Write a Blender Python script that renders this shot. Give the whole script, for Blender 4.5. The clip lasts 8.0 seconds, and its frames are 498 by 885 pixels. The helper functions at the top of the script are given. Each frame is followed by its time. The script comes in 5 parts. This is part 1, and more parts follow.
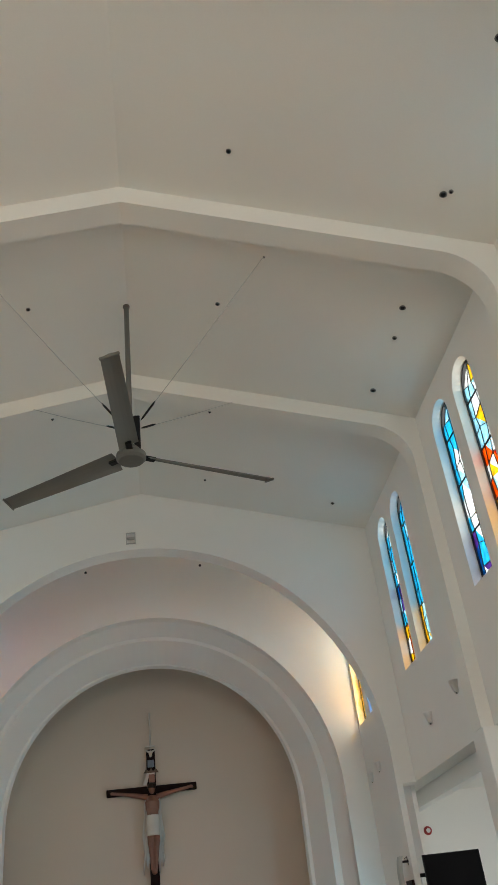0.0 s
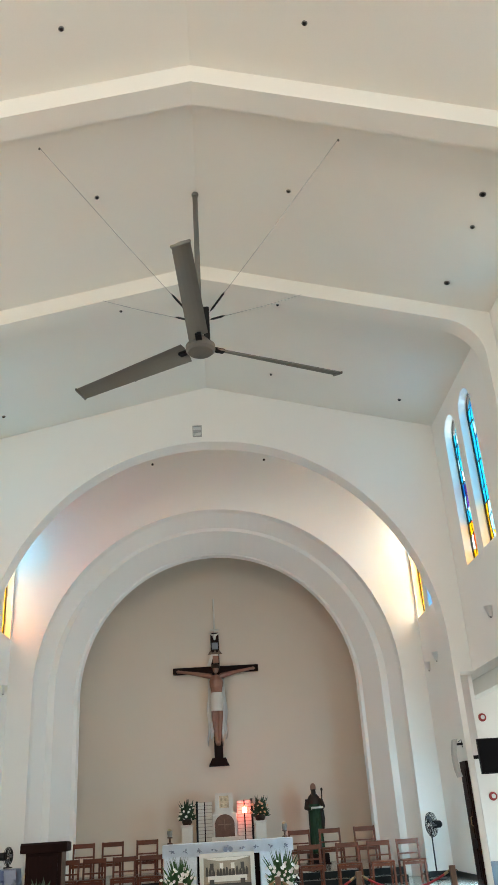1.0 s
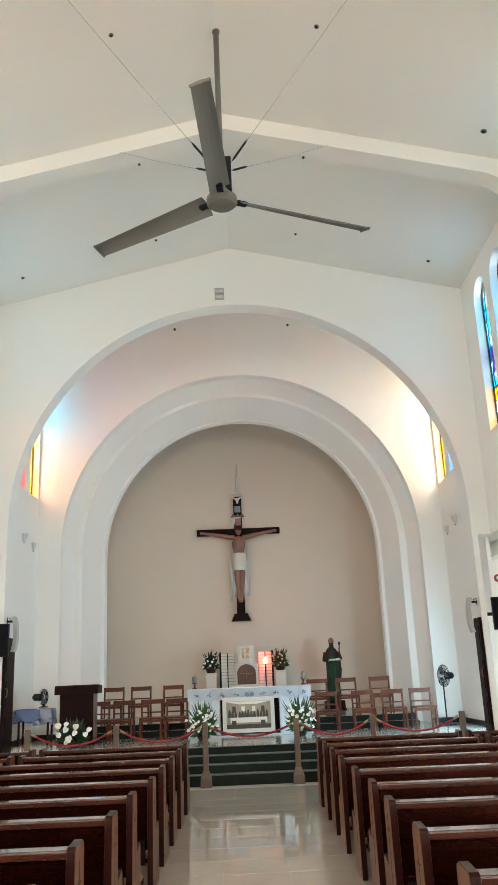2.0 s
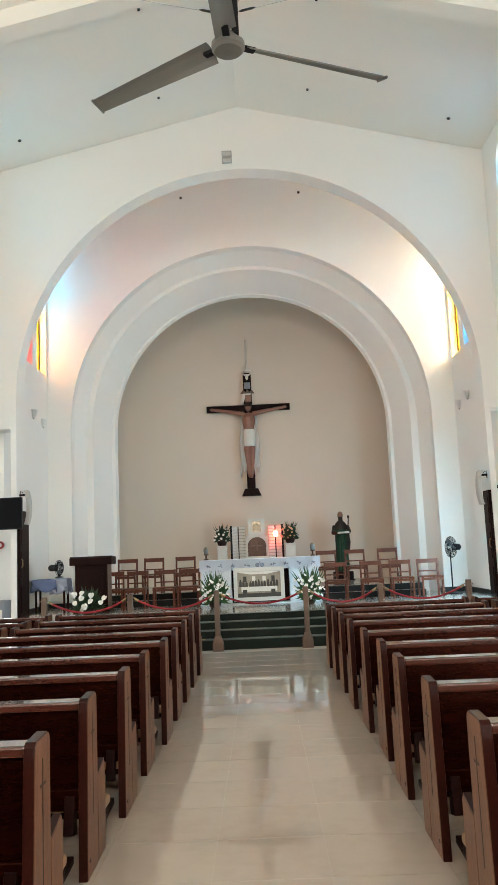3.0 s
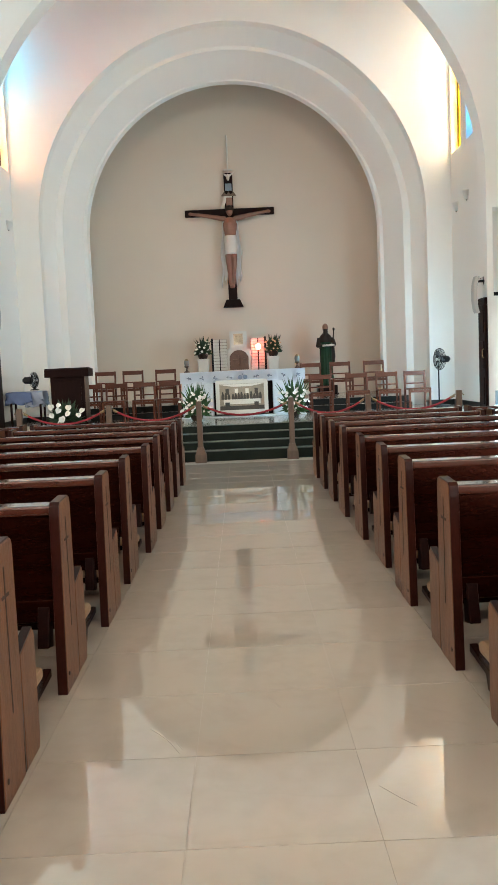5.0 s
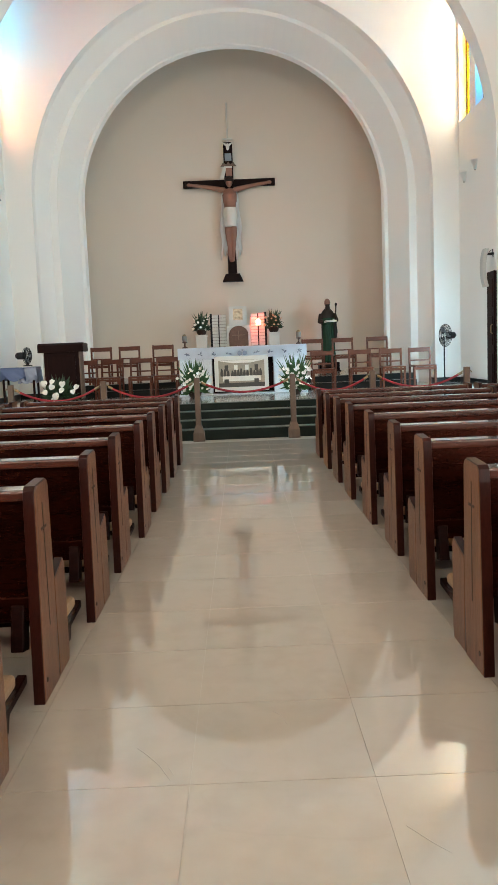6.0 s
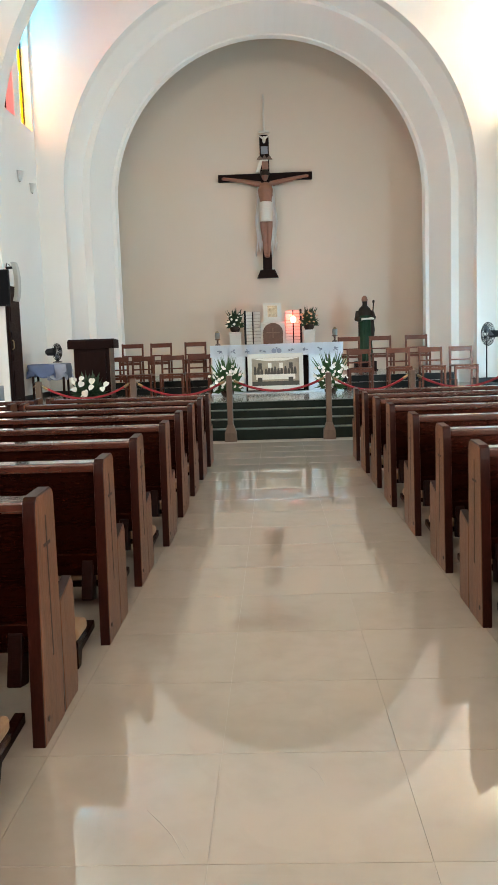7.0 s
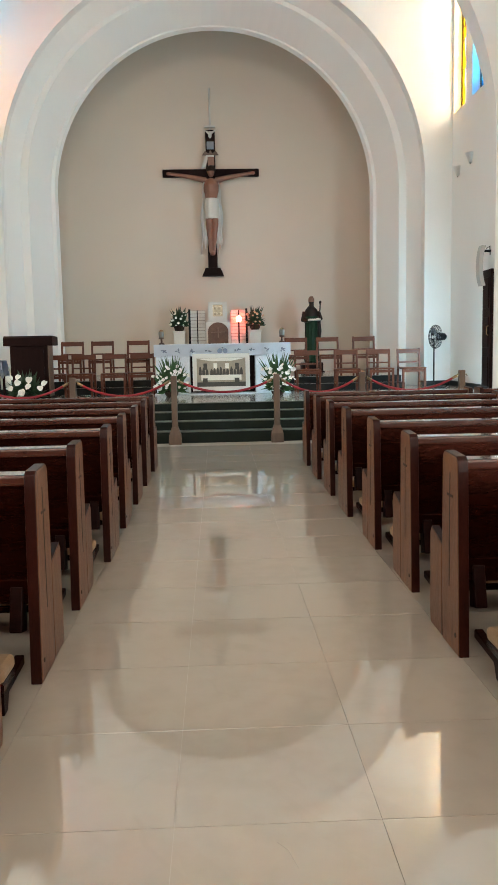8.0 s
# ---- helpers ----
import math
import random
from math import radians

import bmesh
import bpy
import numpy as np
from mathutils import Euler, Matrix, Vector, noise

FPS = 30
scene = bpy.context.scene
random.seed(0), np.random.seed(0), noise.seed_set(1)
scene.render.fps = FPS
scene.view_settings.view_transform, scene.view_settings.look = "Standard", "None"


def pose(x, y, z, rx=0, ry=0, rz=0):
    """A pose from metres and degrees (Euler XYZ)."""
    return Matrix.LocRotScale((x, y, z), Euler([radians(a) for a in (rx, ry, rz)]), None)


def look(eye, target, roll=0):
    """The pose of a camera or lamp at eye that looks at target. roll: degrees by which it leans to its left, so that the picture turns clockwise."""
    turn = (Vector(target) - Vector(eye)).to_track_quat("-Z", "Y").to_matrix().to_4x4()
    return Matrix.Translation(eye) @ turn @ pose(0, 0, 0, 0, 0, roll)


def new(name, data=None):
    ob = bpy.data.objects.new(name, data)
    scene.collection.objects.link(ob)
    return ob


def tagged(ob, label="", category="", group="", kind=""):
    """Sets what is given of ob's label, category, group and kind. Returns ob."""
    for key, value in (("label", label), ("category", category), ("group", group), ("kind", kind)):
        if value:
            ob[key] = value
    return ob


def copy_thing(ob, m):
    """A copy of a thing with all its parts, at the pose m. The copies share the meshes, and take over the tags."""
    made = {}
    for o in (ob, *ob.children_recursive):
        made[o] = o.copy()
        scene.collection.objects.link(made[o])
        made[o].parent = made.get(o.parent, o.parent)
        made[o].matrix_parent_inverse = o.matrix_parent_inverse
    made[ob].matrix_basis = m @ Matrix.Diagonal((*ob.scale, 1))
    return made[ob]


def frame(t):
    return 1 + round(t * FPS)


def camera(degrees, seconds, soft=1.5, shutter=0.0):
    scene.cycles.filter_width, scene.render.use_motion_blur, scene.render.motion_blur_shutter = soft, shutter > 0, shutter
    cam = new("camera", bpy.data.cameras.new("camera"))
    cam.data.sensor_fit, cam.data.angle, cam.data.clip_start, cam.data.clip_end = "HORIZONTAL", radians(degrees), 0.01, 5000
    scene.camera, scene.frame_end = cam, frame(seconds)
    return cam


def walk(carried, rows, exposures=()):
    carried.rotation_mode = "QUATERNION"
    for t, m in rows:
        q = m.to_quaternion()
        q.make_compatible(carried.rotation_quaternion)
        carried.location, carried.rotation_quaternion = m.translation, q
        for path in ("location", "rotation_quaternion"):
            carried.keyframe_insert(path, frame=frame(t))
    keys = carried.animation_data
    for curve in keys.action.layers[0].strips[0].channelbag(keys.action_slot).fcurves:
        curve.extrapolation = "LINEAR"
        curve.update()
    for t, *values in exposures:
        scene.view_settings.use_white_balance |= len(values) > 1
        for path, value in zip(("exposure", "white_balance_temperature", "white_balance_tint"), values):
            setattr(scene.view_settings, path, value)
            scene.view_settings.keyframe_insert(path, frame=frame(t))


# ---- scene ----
cam = camera(34.3, 8.0)
PATH = [
    (0, (0.13, -0.732, 1.911), (0.38, 0.951, 2.963), -7.1),
    (0.5, (0.075, -0.713, 1.873), (0.219, 1.036, 2.832), -4.9),
    (1, (0.013, -0.692, 1.837), (0.103, 1.119, 2.682), -3.6),
    (1.5, (0.029, -0.636, 1.776), (0.081, 1.236, 2.477), -2.8),
    (3, (0.033, -0.29, 1.622), (0.014, 1.692, 1.889), -2.5),
    (3.5, (0.039, -0.18, 1.584), (0.032, 1.816, 1.72), -2.8),
    (4, (-0.062, 0.043, 1.536), (-0.037, 2.042, 1.562), -2.8),
    (4.5, (-0.056, 0.222, 1.486), (-0.04, 2.22, 1.388), -2.6),
    (6, (-0.072, 0.897, 1.401), (-0.058, 2.883, 1.171), -2.3),
    (6.5, (-0.069, 1.113, 1.378), (-0.099, 3.098, 1.137), -2.3),
    (7, (-0.073, 1.361, 1.376), (-0.141, 3.346, 1.146), -1.9),
    (7.5, (-0.083, 1.573, 1.373), (-0.085, 3.56, 1.149), -1.3),
    (8, (-0.138, 1.799, 1.37), (-0.062, 3.784, 1.137), -1.1),
]
walk(cam, [(t, look(eye, target, roll)) for t, eye, target, roll in PATH],
     [(0.0, -1.2), (0.5, -0.83), (1.0, -0.38), (1.5, -0.2), (3.0, -0.03), (4.5, -0.04), (6.0, 0.0), (7.5, 0.1), (8.0, -0.08)])

# ---------------------------------------------------------------- plan (metres)
XC = -0.08            # middle of the nave
HW = 4.87             # half width between the side walls
RIDGE, SLOPE = 10.55, 0.24
Y_ARCH, ARCH_T = 15.0, 0.42
Y_FRONT, Y_BACK = 18.72, 22.2
Y_REAR = -6.5
PLAT = 0.50
AISLE_X = 8.3
HEAD = 4.15           # underside of the upper side walls
FALL, LEVEL_Y = 0.0055, 1.5   # the nave floor falls gently towards the altar


def floor_z(y):
    return -FALL * (y - LEVEL_Y)



# ---------------------------------------------------------------- sky, sun, daylight in the openings
world = bpy.data.worlds.new("sky")
scene.world = world
world.use_nodes = True
wn = world.node_tree.nodes
sky = wn.new("ShaderNodeTexSky")
sky.sky_type, sky.sun_disc = "NISHITA", False
sky.sun_elevation, sky.sun_rotation = radians(72), radians(100)
world.node_tree.links.new(sky.outputs[0], wn["Background"].inputs[0])
wn["Background"].inputs[1].default_value = 0.1

sun = new("sun", bpy.data.lights.new("sun", "SUN"))
sun.data.energy, sun.data.angle, sun.data.color = 2.5, radians(0.5), (1.0, 0.95, 0.88)
sun.matrix_world = look((40, -8, 110), (0, 0, 0))


def day_lamp(eye, target, w, h, power, colour=(1, 1, 1)):
    """Daylight standing in an opening."""
    ob = new("daylight", bpy.data.lights.new("daylight", "AREA"))
    ob.data.shape, ob.data.size, ob.data.size_y = "RECTANGLE", w, h
    ob.data.energy, ob.data.color = power, colour
    ob.matrix_world = look(eye, target)
    return ob


WIN_Y = [0.30, 1.40, 4.45, 5.55, 8.60, 9.70, 12.75, 13.85, 17.08, 18.26]
WIN_W, WIN_Z0, WIN_Z1 = 0.76, 6.0, 9.02
for sgn in (-1, 1):
    for y0, y1 in ((0.85, 2.3), (5.0, 2.3), (9.15, 2.3), (13.3, 2.3), (17.66, 2.3)):
        x = XC + sgn * (HW + 0.62)
        power = (740 if sgn > 0 else 560) if y0 > 16 else (225 if sgn > 0 else 280)
        tint = ((1.0, 1.0, 0.95) if sgn > 0 else (1.0, 0.86, 0.69)) if y0 < 16 else (1.0, 0.94, 0.87) if sgn > 0 else (1.0, 0.92, 0.86)
        day_lamp((x, y0, 7.5), (XC, y0, 7.5), y1, 3.5, power, tint)
    for y0 in (1.0, 8.0, 14.3):
        day_lamp((XC + sgn * (AISLE_X - 0.05), y0, 2.2), (XC, y0, 2.0), 2.6, 2.4, 75 if sgn > 0 else 150 if y0 < 14 else 45, (0.92, 0.97, 1.0))
day_lamp((XC, Y_REAR + 0.02, 7.2), (XC, 12, 3.6), 6.0, 4.2, 780, (1.0, 0.955, 0.895))
# unseen open door ending the east aisle, added so east pew backs catch light
day_lamp((XC + 6.5, Y_REAR + 0.02, 1.7), (XC + 5.5, 6, 1.6), 2.4, 3.0, 480, (1.0, 0.96, 0.9))

for sgn in (-1, 1):
    # unseen side doorways just behind the arch piers, added to light altar and apse
    day_lamp((XC + sgn * (HW + 0.02), 16.0, PLAT + 1.08), (XC - sgn * 2.5, 17.3, 0.3), 1.0, 2.1, 195 if sgn > 0 else 25, (0.4, 0.75, 1.0) if sgn > 0 else (1.0, 0.92, 0.82))

# ---------------------------------------------------------------- materials


def material(name, colour, rough=0.5, metal=0.0, vary=0.08, scale=3.0, fine=60.0, bump=0.02, coat=0.0, coat_rough=0.12, coat_ior=1.5, island=False, stretch=(1, 1, 1),
             emit=None, spec=0.5, placed=False, veins=0.0, stain=(1, 1, 1)):
    m = bpy.data.materials.new(name)
    m.use_nodes = True
    nt = m.node_tree
    n, ln = nt.nodes, nt.links
    b = n["Principled BSDF"]
    b.inputs["Roughness"].default_value = rough
    b.inputs["Metallic"].default_value = metal
    b.inputs["Coat Weight"].default_value = coat
    b.inputs["Coat Roughness"].default_value = coat_rough
    b.inputs["Coat IOR"].default_value = coat_ior
    b.inputs["Specular IOR Level"].default_value = spec
    b.inputs["Specular Tint"].default_value = (*stain, 1)
    tc = n.new("ShaderNodeTexCoord")
    mp = n.new("ShaderNodeMapping")
    mp.inputs["Scale"].default_value = stretch
    ln.new(n.new("ShaderNodeNewGeometry").outputs["Position"] if placed else tc.outputs["Object"], mp.inputs[0])
    big, small = n.new("ShaderNodeTexNoise"), n.new("ShaderNodeTexNoise")
    big.inputs["Scale"].default_value, small.inputs["Scale"].default_value = scale, fine
    big.inputs["Detail"].default_value, small.inputs["Detail"].default_value = 5, 3
    ln.new(mp.outputs[0], big.inputs["Vector"])
    ln.new(mp.outputs[0], small.inputs["Vector"])
    add = n.new("ShaderNodeMath")
    add.operation = "ADD"
    ln.new(big.outputs[0], add.inputs[0])
    ln.new(small.outputs[0], add.inputs[1])
    last = add.outputs[0]
    if island:
        info = n.new("ShaderNodeObjectInfo")
        geo = n.new("ShaderNodeNewGeometry")
        for src in (info.outputs["Random"], geo.outputs["Random Per Island"]):
            k = n.new("ShaderNodeMath")
            k.operation = "MULTIPLY_ADD"
            k.inputs[1].default_value = 0.3
            ln.new(src, k.inputs[0])
            ln.new(last, k.inputs[2])
            last = k.outputs[0]
    if veins:
        # thin wandering veins, where a broad noise crosses its middle
        vn, ab, cut = n.new("ShaderNodeTexNoise"), n.new("ShaderNodeMath"), n.new("ShaderNodeMapRange")
        vn.inputs["Scale"].default_value, vn.inputs["Detail"].default_value, vn.inputs["Distortion"].default_value = 0.8, 4, 0.6
        ln.new(mp.outputs[0], vn.inputs["Vector"])
        ab.operation = "COMPARE"
        ab.inputs[1].default_value, ab.inputs[2].default_value = 0.5, 0.006
        ln.new(vn.outputs[0], ab.inputs[0])
        cut.inputs["To Min"].default_value, cut.inputs["To Max"].default_value = 0.0, -veins
        ln.new(ab.outputs[0], cut.inputs[0])
        plus = n.new("ShaderNodeMath")
        ln.new(last, plus.inputs[0])
        ln.new(cut.outputs[0], plus.inputs[1])
        last = plus.outputs[0]
    rng = n.new("ShaderNodeMapRange")
    rng.inputs["From Min"].default_value, rng.inputs["From Max"].default_value = 0.6, 1.5 if island else 1.4
    rng.inputs["To Min"].default_value, rng.inputs["To Max"].default_value = 1 - vary, 1 + vary
    ln.new(last, rng.inputs[0])
    mul = n.new("ShaderNodeVectorMath")
    mul.operation = "SCALE"
    mul.inputs[0].default_value = colour
    ln.new(rng.outputs[0], mul.inputs["Scale"])
    ln.new(mul.outputs[0], b.inputs["Base Color"])
    if bump:
        bp = n.new("ShaderNodeBump")
        bp.inputs["Strength"].default_value, bp.inputs["Distance"].default_value = min(1, bump * 10), 0.01
        ln.new(small.outputs[0], bp.inputs["Height"])
        ln.new(bp.outputs[0], b.inputs["Normal"])
    if emit:
        b.inputs["Emission Color"].default_value = (*emit[:3], 1)
        b.inputs["Emission Strength"].default_value = emit[3]
    return m


def glass_tint(name, colour):
    """Old coloured window glass: lets tinted daylight through, a little milky and glossy."""
    m = bpy.data.materials.new(name)
    m.use_nodes = True
    n, ln = m.node_tree.nodes, m.node_tree.links
    n.remove(n["Principled BSDF"])
    tr, tl, gl = n.new("ShaderNodeBsdfTransparent"), n.new("ShaderNodeBsdfTranslucent"), n.new("ShaderNodeBsdfGlossy")
    tc, no = n.new("ShaderNodeTexCoord"), n.new("ShaderNodeTexNoise")
    no.inputs["Scale"].default_value = 9
    ln.new(tc.outputs["Object"], no.inputs["Vector"])
    rg = n.new("ShaderNodeMapRange")
    rg.inputs["From Min"].default_value, rg.inputs["From Max"].default_value = 0.3, 0.7
    rg.inputs["To Min"].default_value, rg.inputs["To Max"].default_value = 0.65, 1.1
    ln.new(no.outputs[0], rg.inputs[0])
    sc = n.new("ShaderNodeVectorMath")
    sc.operation = "SCALE"
    sc.inputs[0].default_value = colour
    ln.new(rg.outputs[0], sc.inputs["Scale"])
    ln.new(sc.outputs[0], tr.inputs[0])
    ln.new(sc.outputs[0], tl.inputs[0])
    gl.inputs["Roughness"].default_value = 0.1
    m1, m2 = n.new("ShaderNodeMixShader"), n.new("ShaderNodeMixShader")
    m1.inputs[0].default_value, m2.inputs[0].default_value = 0.38, 0.04
    ln.new(tr.outputs[0], m1.inputs[1])
    ln.new(tl.outputs[0], m1.inputs[2])
    ln.new(m1.outputs[0], m2.inputs[1])
    ln.new(gl.outputs[0], m2.inputs[2])
    ln.new(m2.outputs[0], n["Material Output"].inputs[0])
    return m


PAINT = material("white_wall_paint", (0.85, 0.835, 0.785), 0.65, vary=0.025, scale=0.5, fine=90, bump=0.01)
CEIL = material("white_ceiling_paint", (0.845, 0.825, 0.755), 0.7, vary=0.02, scale=0.4, fine=70, bump=0.01)
BEIGE = material("beige_apse_paint", (0.69, 0.585, 0.475), 0.7, vary=0.03, scale=0.6, fine=90, bump=0.01)
GRANITE = material("dark_green_granite", (0.014, 0.020, 0.015), 0.35, spec=0.14, vary=0.3, scale=6, fine=160, bump=0.0)
NOSING = material("pale_stone_nosing", (0.13, 0.145, 0.125), 0.4, vary=0.1, scale=5, fine=80)
BLACKSTONE = material("black_stone_skirting", (0.01, 0.011, 0.01), 0.3, spec=0.2, vary=0.2, scale=8, fine=120, bump=0)
PLATSTONE = material("polished_grey_stone", (0.40, 0.365, 0.31), 0.14, vary=0.12, scale=2, fine=50, bump=0)
GROUT = material("tile_grout", (0.40, 0.345, 0.285), 0.8, vary=0.1)
TILE = material("polished_cream_marble_tile", (0.45, 0.38, 0.31), 0.55, vary=0.10, scale=1.3, fine=9, bump=0.0, island=True, spec=0.2, coat=1.0, coat_rough=0.035, coat_ior=3.0, placed=True, veins=0.09)
# near-black red: the shade between pew rows is put into the wood's colour
WOOD = material("shade_dark_varnished_wood", (0.010, 0.0018, 0.001), 0.4, vary=0.5, scale=4, fine=40, bump=0.012, coat=0.0, spec=0.06, stretch=(1, 1, 6))
WOODX = material("shade_dark_varnished_plank", (0.007, 0.0011, 0.0006), 0.24, vary=0.5, scale=4, fine=40, bump=0.006, coat=0.0, spec=0.2, stain=(1, 0.27, 0.16), stretch=(0.6, 5, 5))
RAILWOOD = material("polished_rail_wood", (0.07, 0.019, 0.011), 0.25, vary=0.3, scale=4, fine=40, bump=0.004, coat=1.0, coat_rough=0.07, coat_ior=1.55, stretch=(0.6, 5, 5))
EDGEWOOD = material("dark_red_varnished_edge", (0.024, 0.005, 0.003), 0.3, vary=0.4, scale=5, fine=40, bump=0.006, spec=0.14, stretch=(4, 4, 1))
# lighter tone for the boards that face the aisle
WOODEND = material("lighter_brown_pew_end", (0.165, 0.070, 0.033), 0.4, vary=0.42, scale=3, fine=30, bump=0.015, coat=0.0, spec=0.2, stretch=(6, 6, 0.7))
CARVED = material("dark_carved_groove", (0.03, 0.014, 0.01), 0.6)
DARKWOOD = material("dark_mahogany", (0.013, 0.005, 0.004), 0.4, vary=0.3, scale=3, fine=40, bump=0.01, spec=0.05, stretch=(5, 5, 0.8))
CHAIRWOOD = material("orange_brown_chair_wood", (0.115, 0.033, 0.016), 0.4, spec=0.2, vary=0.25, scale=5, fine=50, bump=0.01)
POSTWOOD = material("grey_brown_post_wood", (0.14, 0.085, 0.055), 0.5, vary=0.25, scale=4, fine=50, bump=0.02, stretch=(4, 4, 0.8))
PAD = material("tan_vinyl_pad", (0.33, 0.20, 0.11), 0.45, vary=0.12)
STEEL = material("grey_painted_metal", (0.17, 0.165, 0.145), 0.45, metal=0.2, vary=0.08, scale=2)
BRIGHT = material("white_metal", (0.70, 0.70, 0.68), 0.35, vary=0.04)
SHADE = material("white_glass_shade", (0.86, 0.86, 0.82), 0.4, vary=0.03)
BLACK = material("black_plastic", (0.008, 0.008, 0.009), 0.4, spec=0.2, vary=0.2)
SCREEN = material("black_screen_glass", (0.003, 0.003, 0.004), 0.5, spec=0.1, vary=0.1, bump=0)
CLOTH = material("white_altar_cloth", (0.84, 0.88, 0.93), 0.85, vary=0.05, scale=6, fine=140, bump=0.04)
BLUECLOTH = material("pale_blue_cloth", (0.15, 0.205, 0.36), 0.85, vary=0.12, scale=6, fine=140, bump=0.04)
PALECLOTH = material("bluish_white_cloth", (0.40, 0.45, 0.56), 0.85, vary=0.1, scale=6, fine=140, bump=0.04)
VENTGREY = material("pale_grey_vent_paint", (0.46, 0.46, 0.43), 0.5, vary=0.06)
EMBROID = material("grey_blue_embroidery", (0.24, 0.27, 0.34), 0.8, vary=0.2)
MARBLE = material("pale_grey_marble", (0.76, 0.83, 0.87), 0.3, vary=0.14, scale=3, fine=25, bump=0)
FRAMEW = material("cream_picture_frame", (0.70, 0.67, 0.60), 0.5, vary=0.05)
SEPIA = material("sepia_print", (0.36, 0.30, 0.22), 0.6, vary=0.2, scale=8, fine=50, bump=0)
SEPIAD = material("dark_sepia_print", (0.065, 0.054, 0.042), 0.6, vary=0.3, scale=9, fine=60, bump=0)
SEPIAL = material("pale_sepia_print", (0.80, 0.76, 0.66), 0.6, vary=0.1, scale=9, fine=60, bump=0)
ROPE = material("red_velvet_rope", (0.30, 0.02, 0.028), 0.8, vary=0.25, scale=12, fine=150, bump=0.04)
DRAPE = material("white_draped_cloth", (0.82, 0.80, 0.76), 0.8, vary=0.06, scale=6)
BRASS = material("worn_brass", (0.30, 0.22, 0.12), 0.35, metal=1.0, vary=0.15)
LEAF = material("dark_green_leaves", (0.016, 0.042, 0.016), 0.5, vary=0.45, island=True)
LEAFL = material("fresh_green_leaves", (0.035, 0.10, 0.028), 0.45, vary=0.4, island=True)
PETAL = material("white_petals", (0.78, 0.77, 0.70), 0.6, vary=0.06, island=True)
PETALY = material("peach_petals", (0.62, 0.36, 0.20), 0.6, vary=0.25, island=True)
GREENROBE = material("dark_green_painted_robe", (0.012, 0.038, 0.015), 0.5, spec=0.2, vary=0.3, scale=6, fine=30)
BROWNROBE = material("dark_brown_painted_wood", (0.03, 0.018, 0.012), 0.5, spec=0.2, vary=0.3, scale=6, fine=30)
SKIN = material("painted_plaster_flesh", (0.27, 0.125, 0.08), 0.5, vary=0.15, scale=5, fine=30)
PLASTER = material("painted_white_plaster", (0.66, 0.62, 0.55), 0.6, vary=0.08, scale=6)
WHITETILE = material("white_glazed_brick", (0.72, 0.69, 0.63), 0.3, vary=0.06, island=True)
GOLD = material("gilded_panel", (0.50, 0.40, 0.27), 0.35, metal=0.6, vary=0.3, scale=14, fine=60)
COPPER = material("dark_bronze_door", (0.09, 0.045, 0.03), 0.35, metal=0.5, vary=0.3, scale=10)
REDPLASTIC = material("red_alarm_bell", (0.30, 0.03, 0.03), 0.4, vary=0.1)
REDGLOW = material("red_sanctuary_lamp", (0.6, 0.05, 0.03), 0.4, emit=(1.0, 0.09, 0.05, 70))
FLAME = material("lamp_flame", (1, 0.6, 0.3), 0.4, emit=(1.0, 0.35, 0.12, 8))
GREYBOX = material("grey_steel_cabinet", (0.20, 0.22, 0.25), 0.45, vary=0.08)
LEAD = material("black_lead_came", (0.015, 0.015, 0.016), 0.5, vary=0.2)
GROUND = material("paved_ground", (0.30, 0.29, 0.27), 0.9, vary=0.2, scale=0.5, fine=8)
GLASS = {k: glass_tint("stained_glass_" + k, c) for k, c in dict(
    cyan=(0.10, 0.62, 0.85), blue=(0.03, 0.24, 0.52), white=(0.92, 0.95, 0.95), yellow=(0.95, 0.66, 0.06), orange=(0.90, 0.26, 0.03),
    red=(0.58, 0.05, 0.03), pale=(0.52, 0.80, 0.92), violet=(0.22, 0.12, 0.40), pink=(0.90, 0.42, 0.40), coral=(0.62, 0.115, 0.105)).items()}

# ---------------------------------------------------------------- mesh tools


def part(name, bm, mat, parent=None, label="", smooth=False, mats=None):
    me = bpy.data.meshes.new(name)
    bmesh.ops.recalc_face_normals(bm, faces=bm.faces)
    if smooth:
        for f in bm.faces:
            f.smooth = True
    bm.to_mesh(me)
    bm.free()
    for k in (mats or [mat]):
        me.materials.append(k)
    ob = new(name, me)
    if parent is not None:
        ob.parent = parent
    if label:
        ob["label"] = label
    return ob


def child(name, me, parent, m=None):
    ob = new(name, me)
    ob.parent = parent
    if m is not None:
        ob.matrix_basis = m
    return ob


def thing(name, m, label, category, group="", kind=""):
    ob = new(name)
    ob.matrix_world = m
    return tagged(ob, label, category, group, kind)


def setting(ob, label, category):
    return tagged(ob, label, category, kind="structure")


def box(x0, x1, y0, y1, z0, z1, bevel=0.0, bm=None, seg=1):
    bm = bm or bmesh.new()
    m = Matrix.Translation(((x0 + x1) / 2, (y0 + y1) / 2, (z0 + z1) / 2)) @ Matrix.Diagonal((abs(x1 - x0), abs(y1 - y0), abs(z1 - z0), 1))
    r = bmesh.ops.create_cube(bm, size=1, matrix=m)
    if bevel:
        es = list({e for v in r["verts"] for e in v.link_edges})
        bmesh.ops.bevel(bm, geom=es, offset=bevel, segments=seg, affect="EDGES", profile=0.5)
    return bm


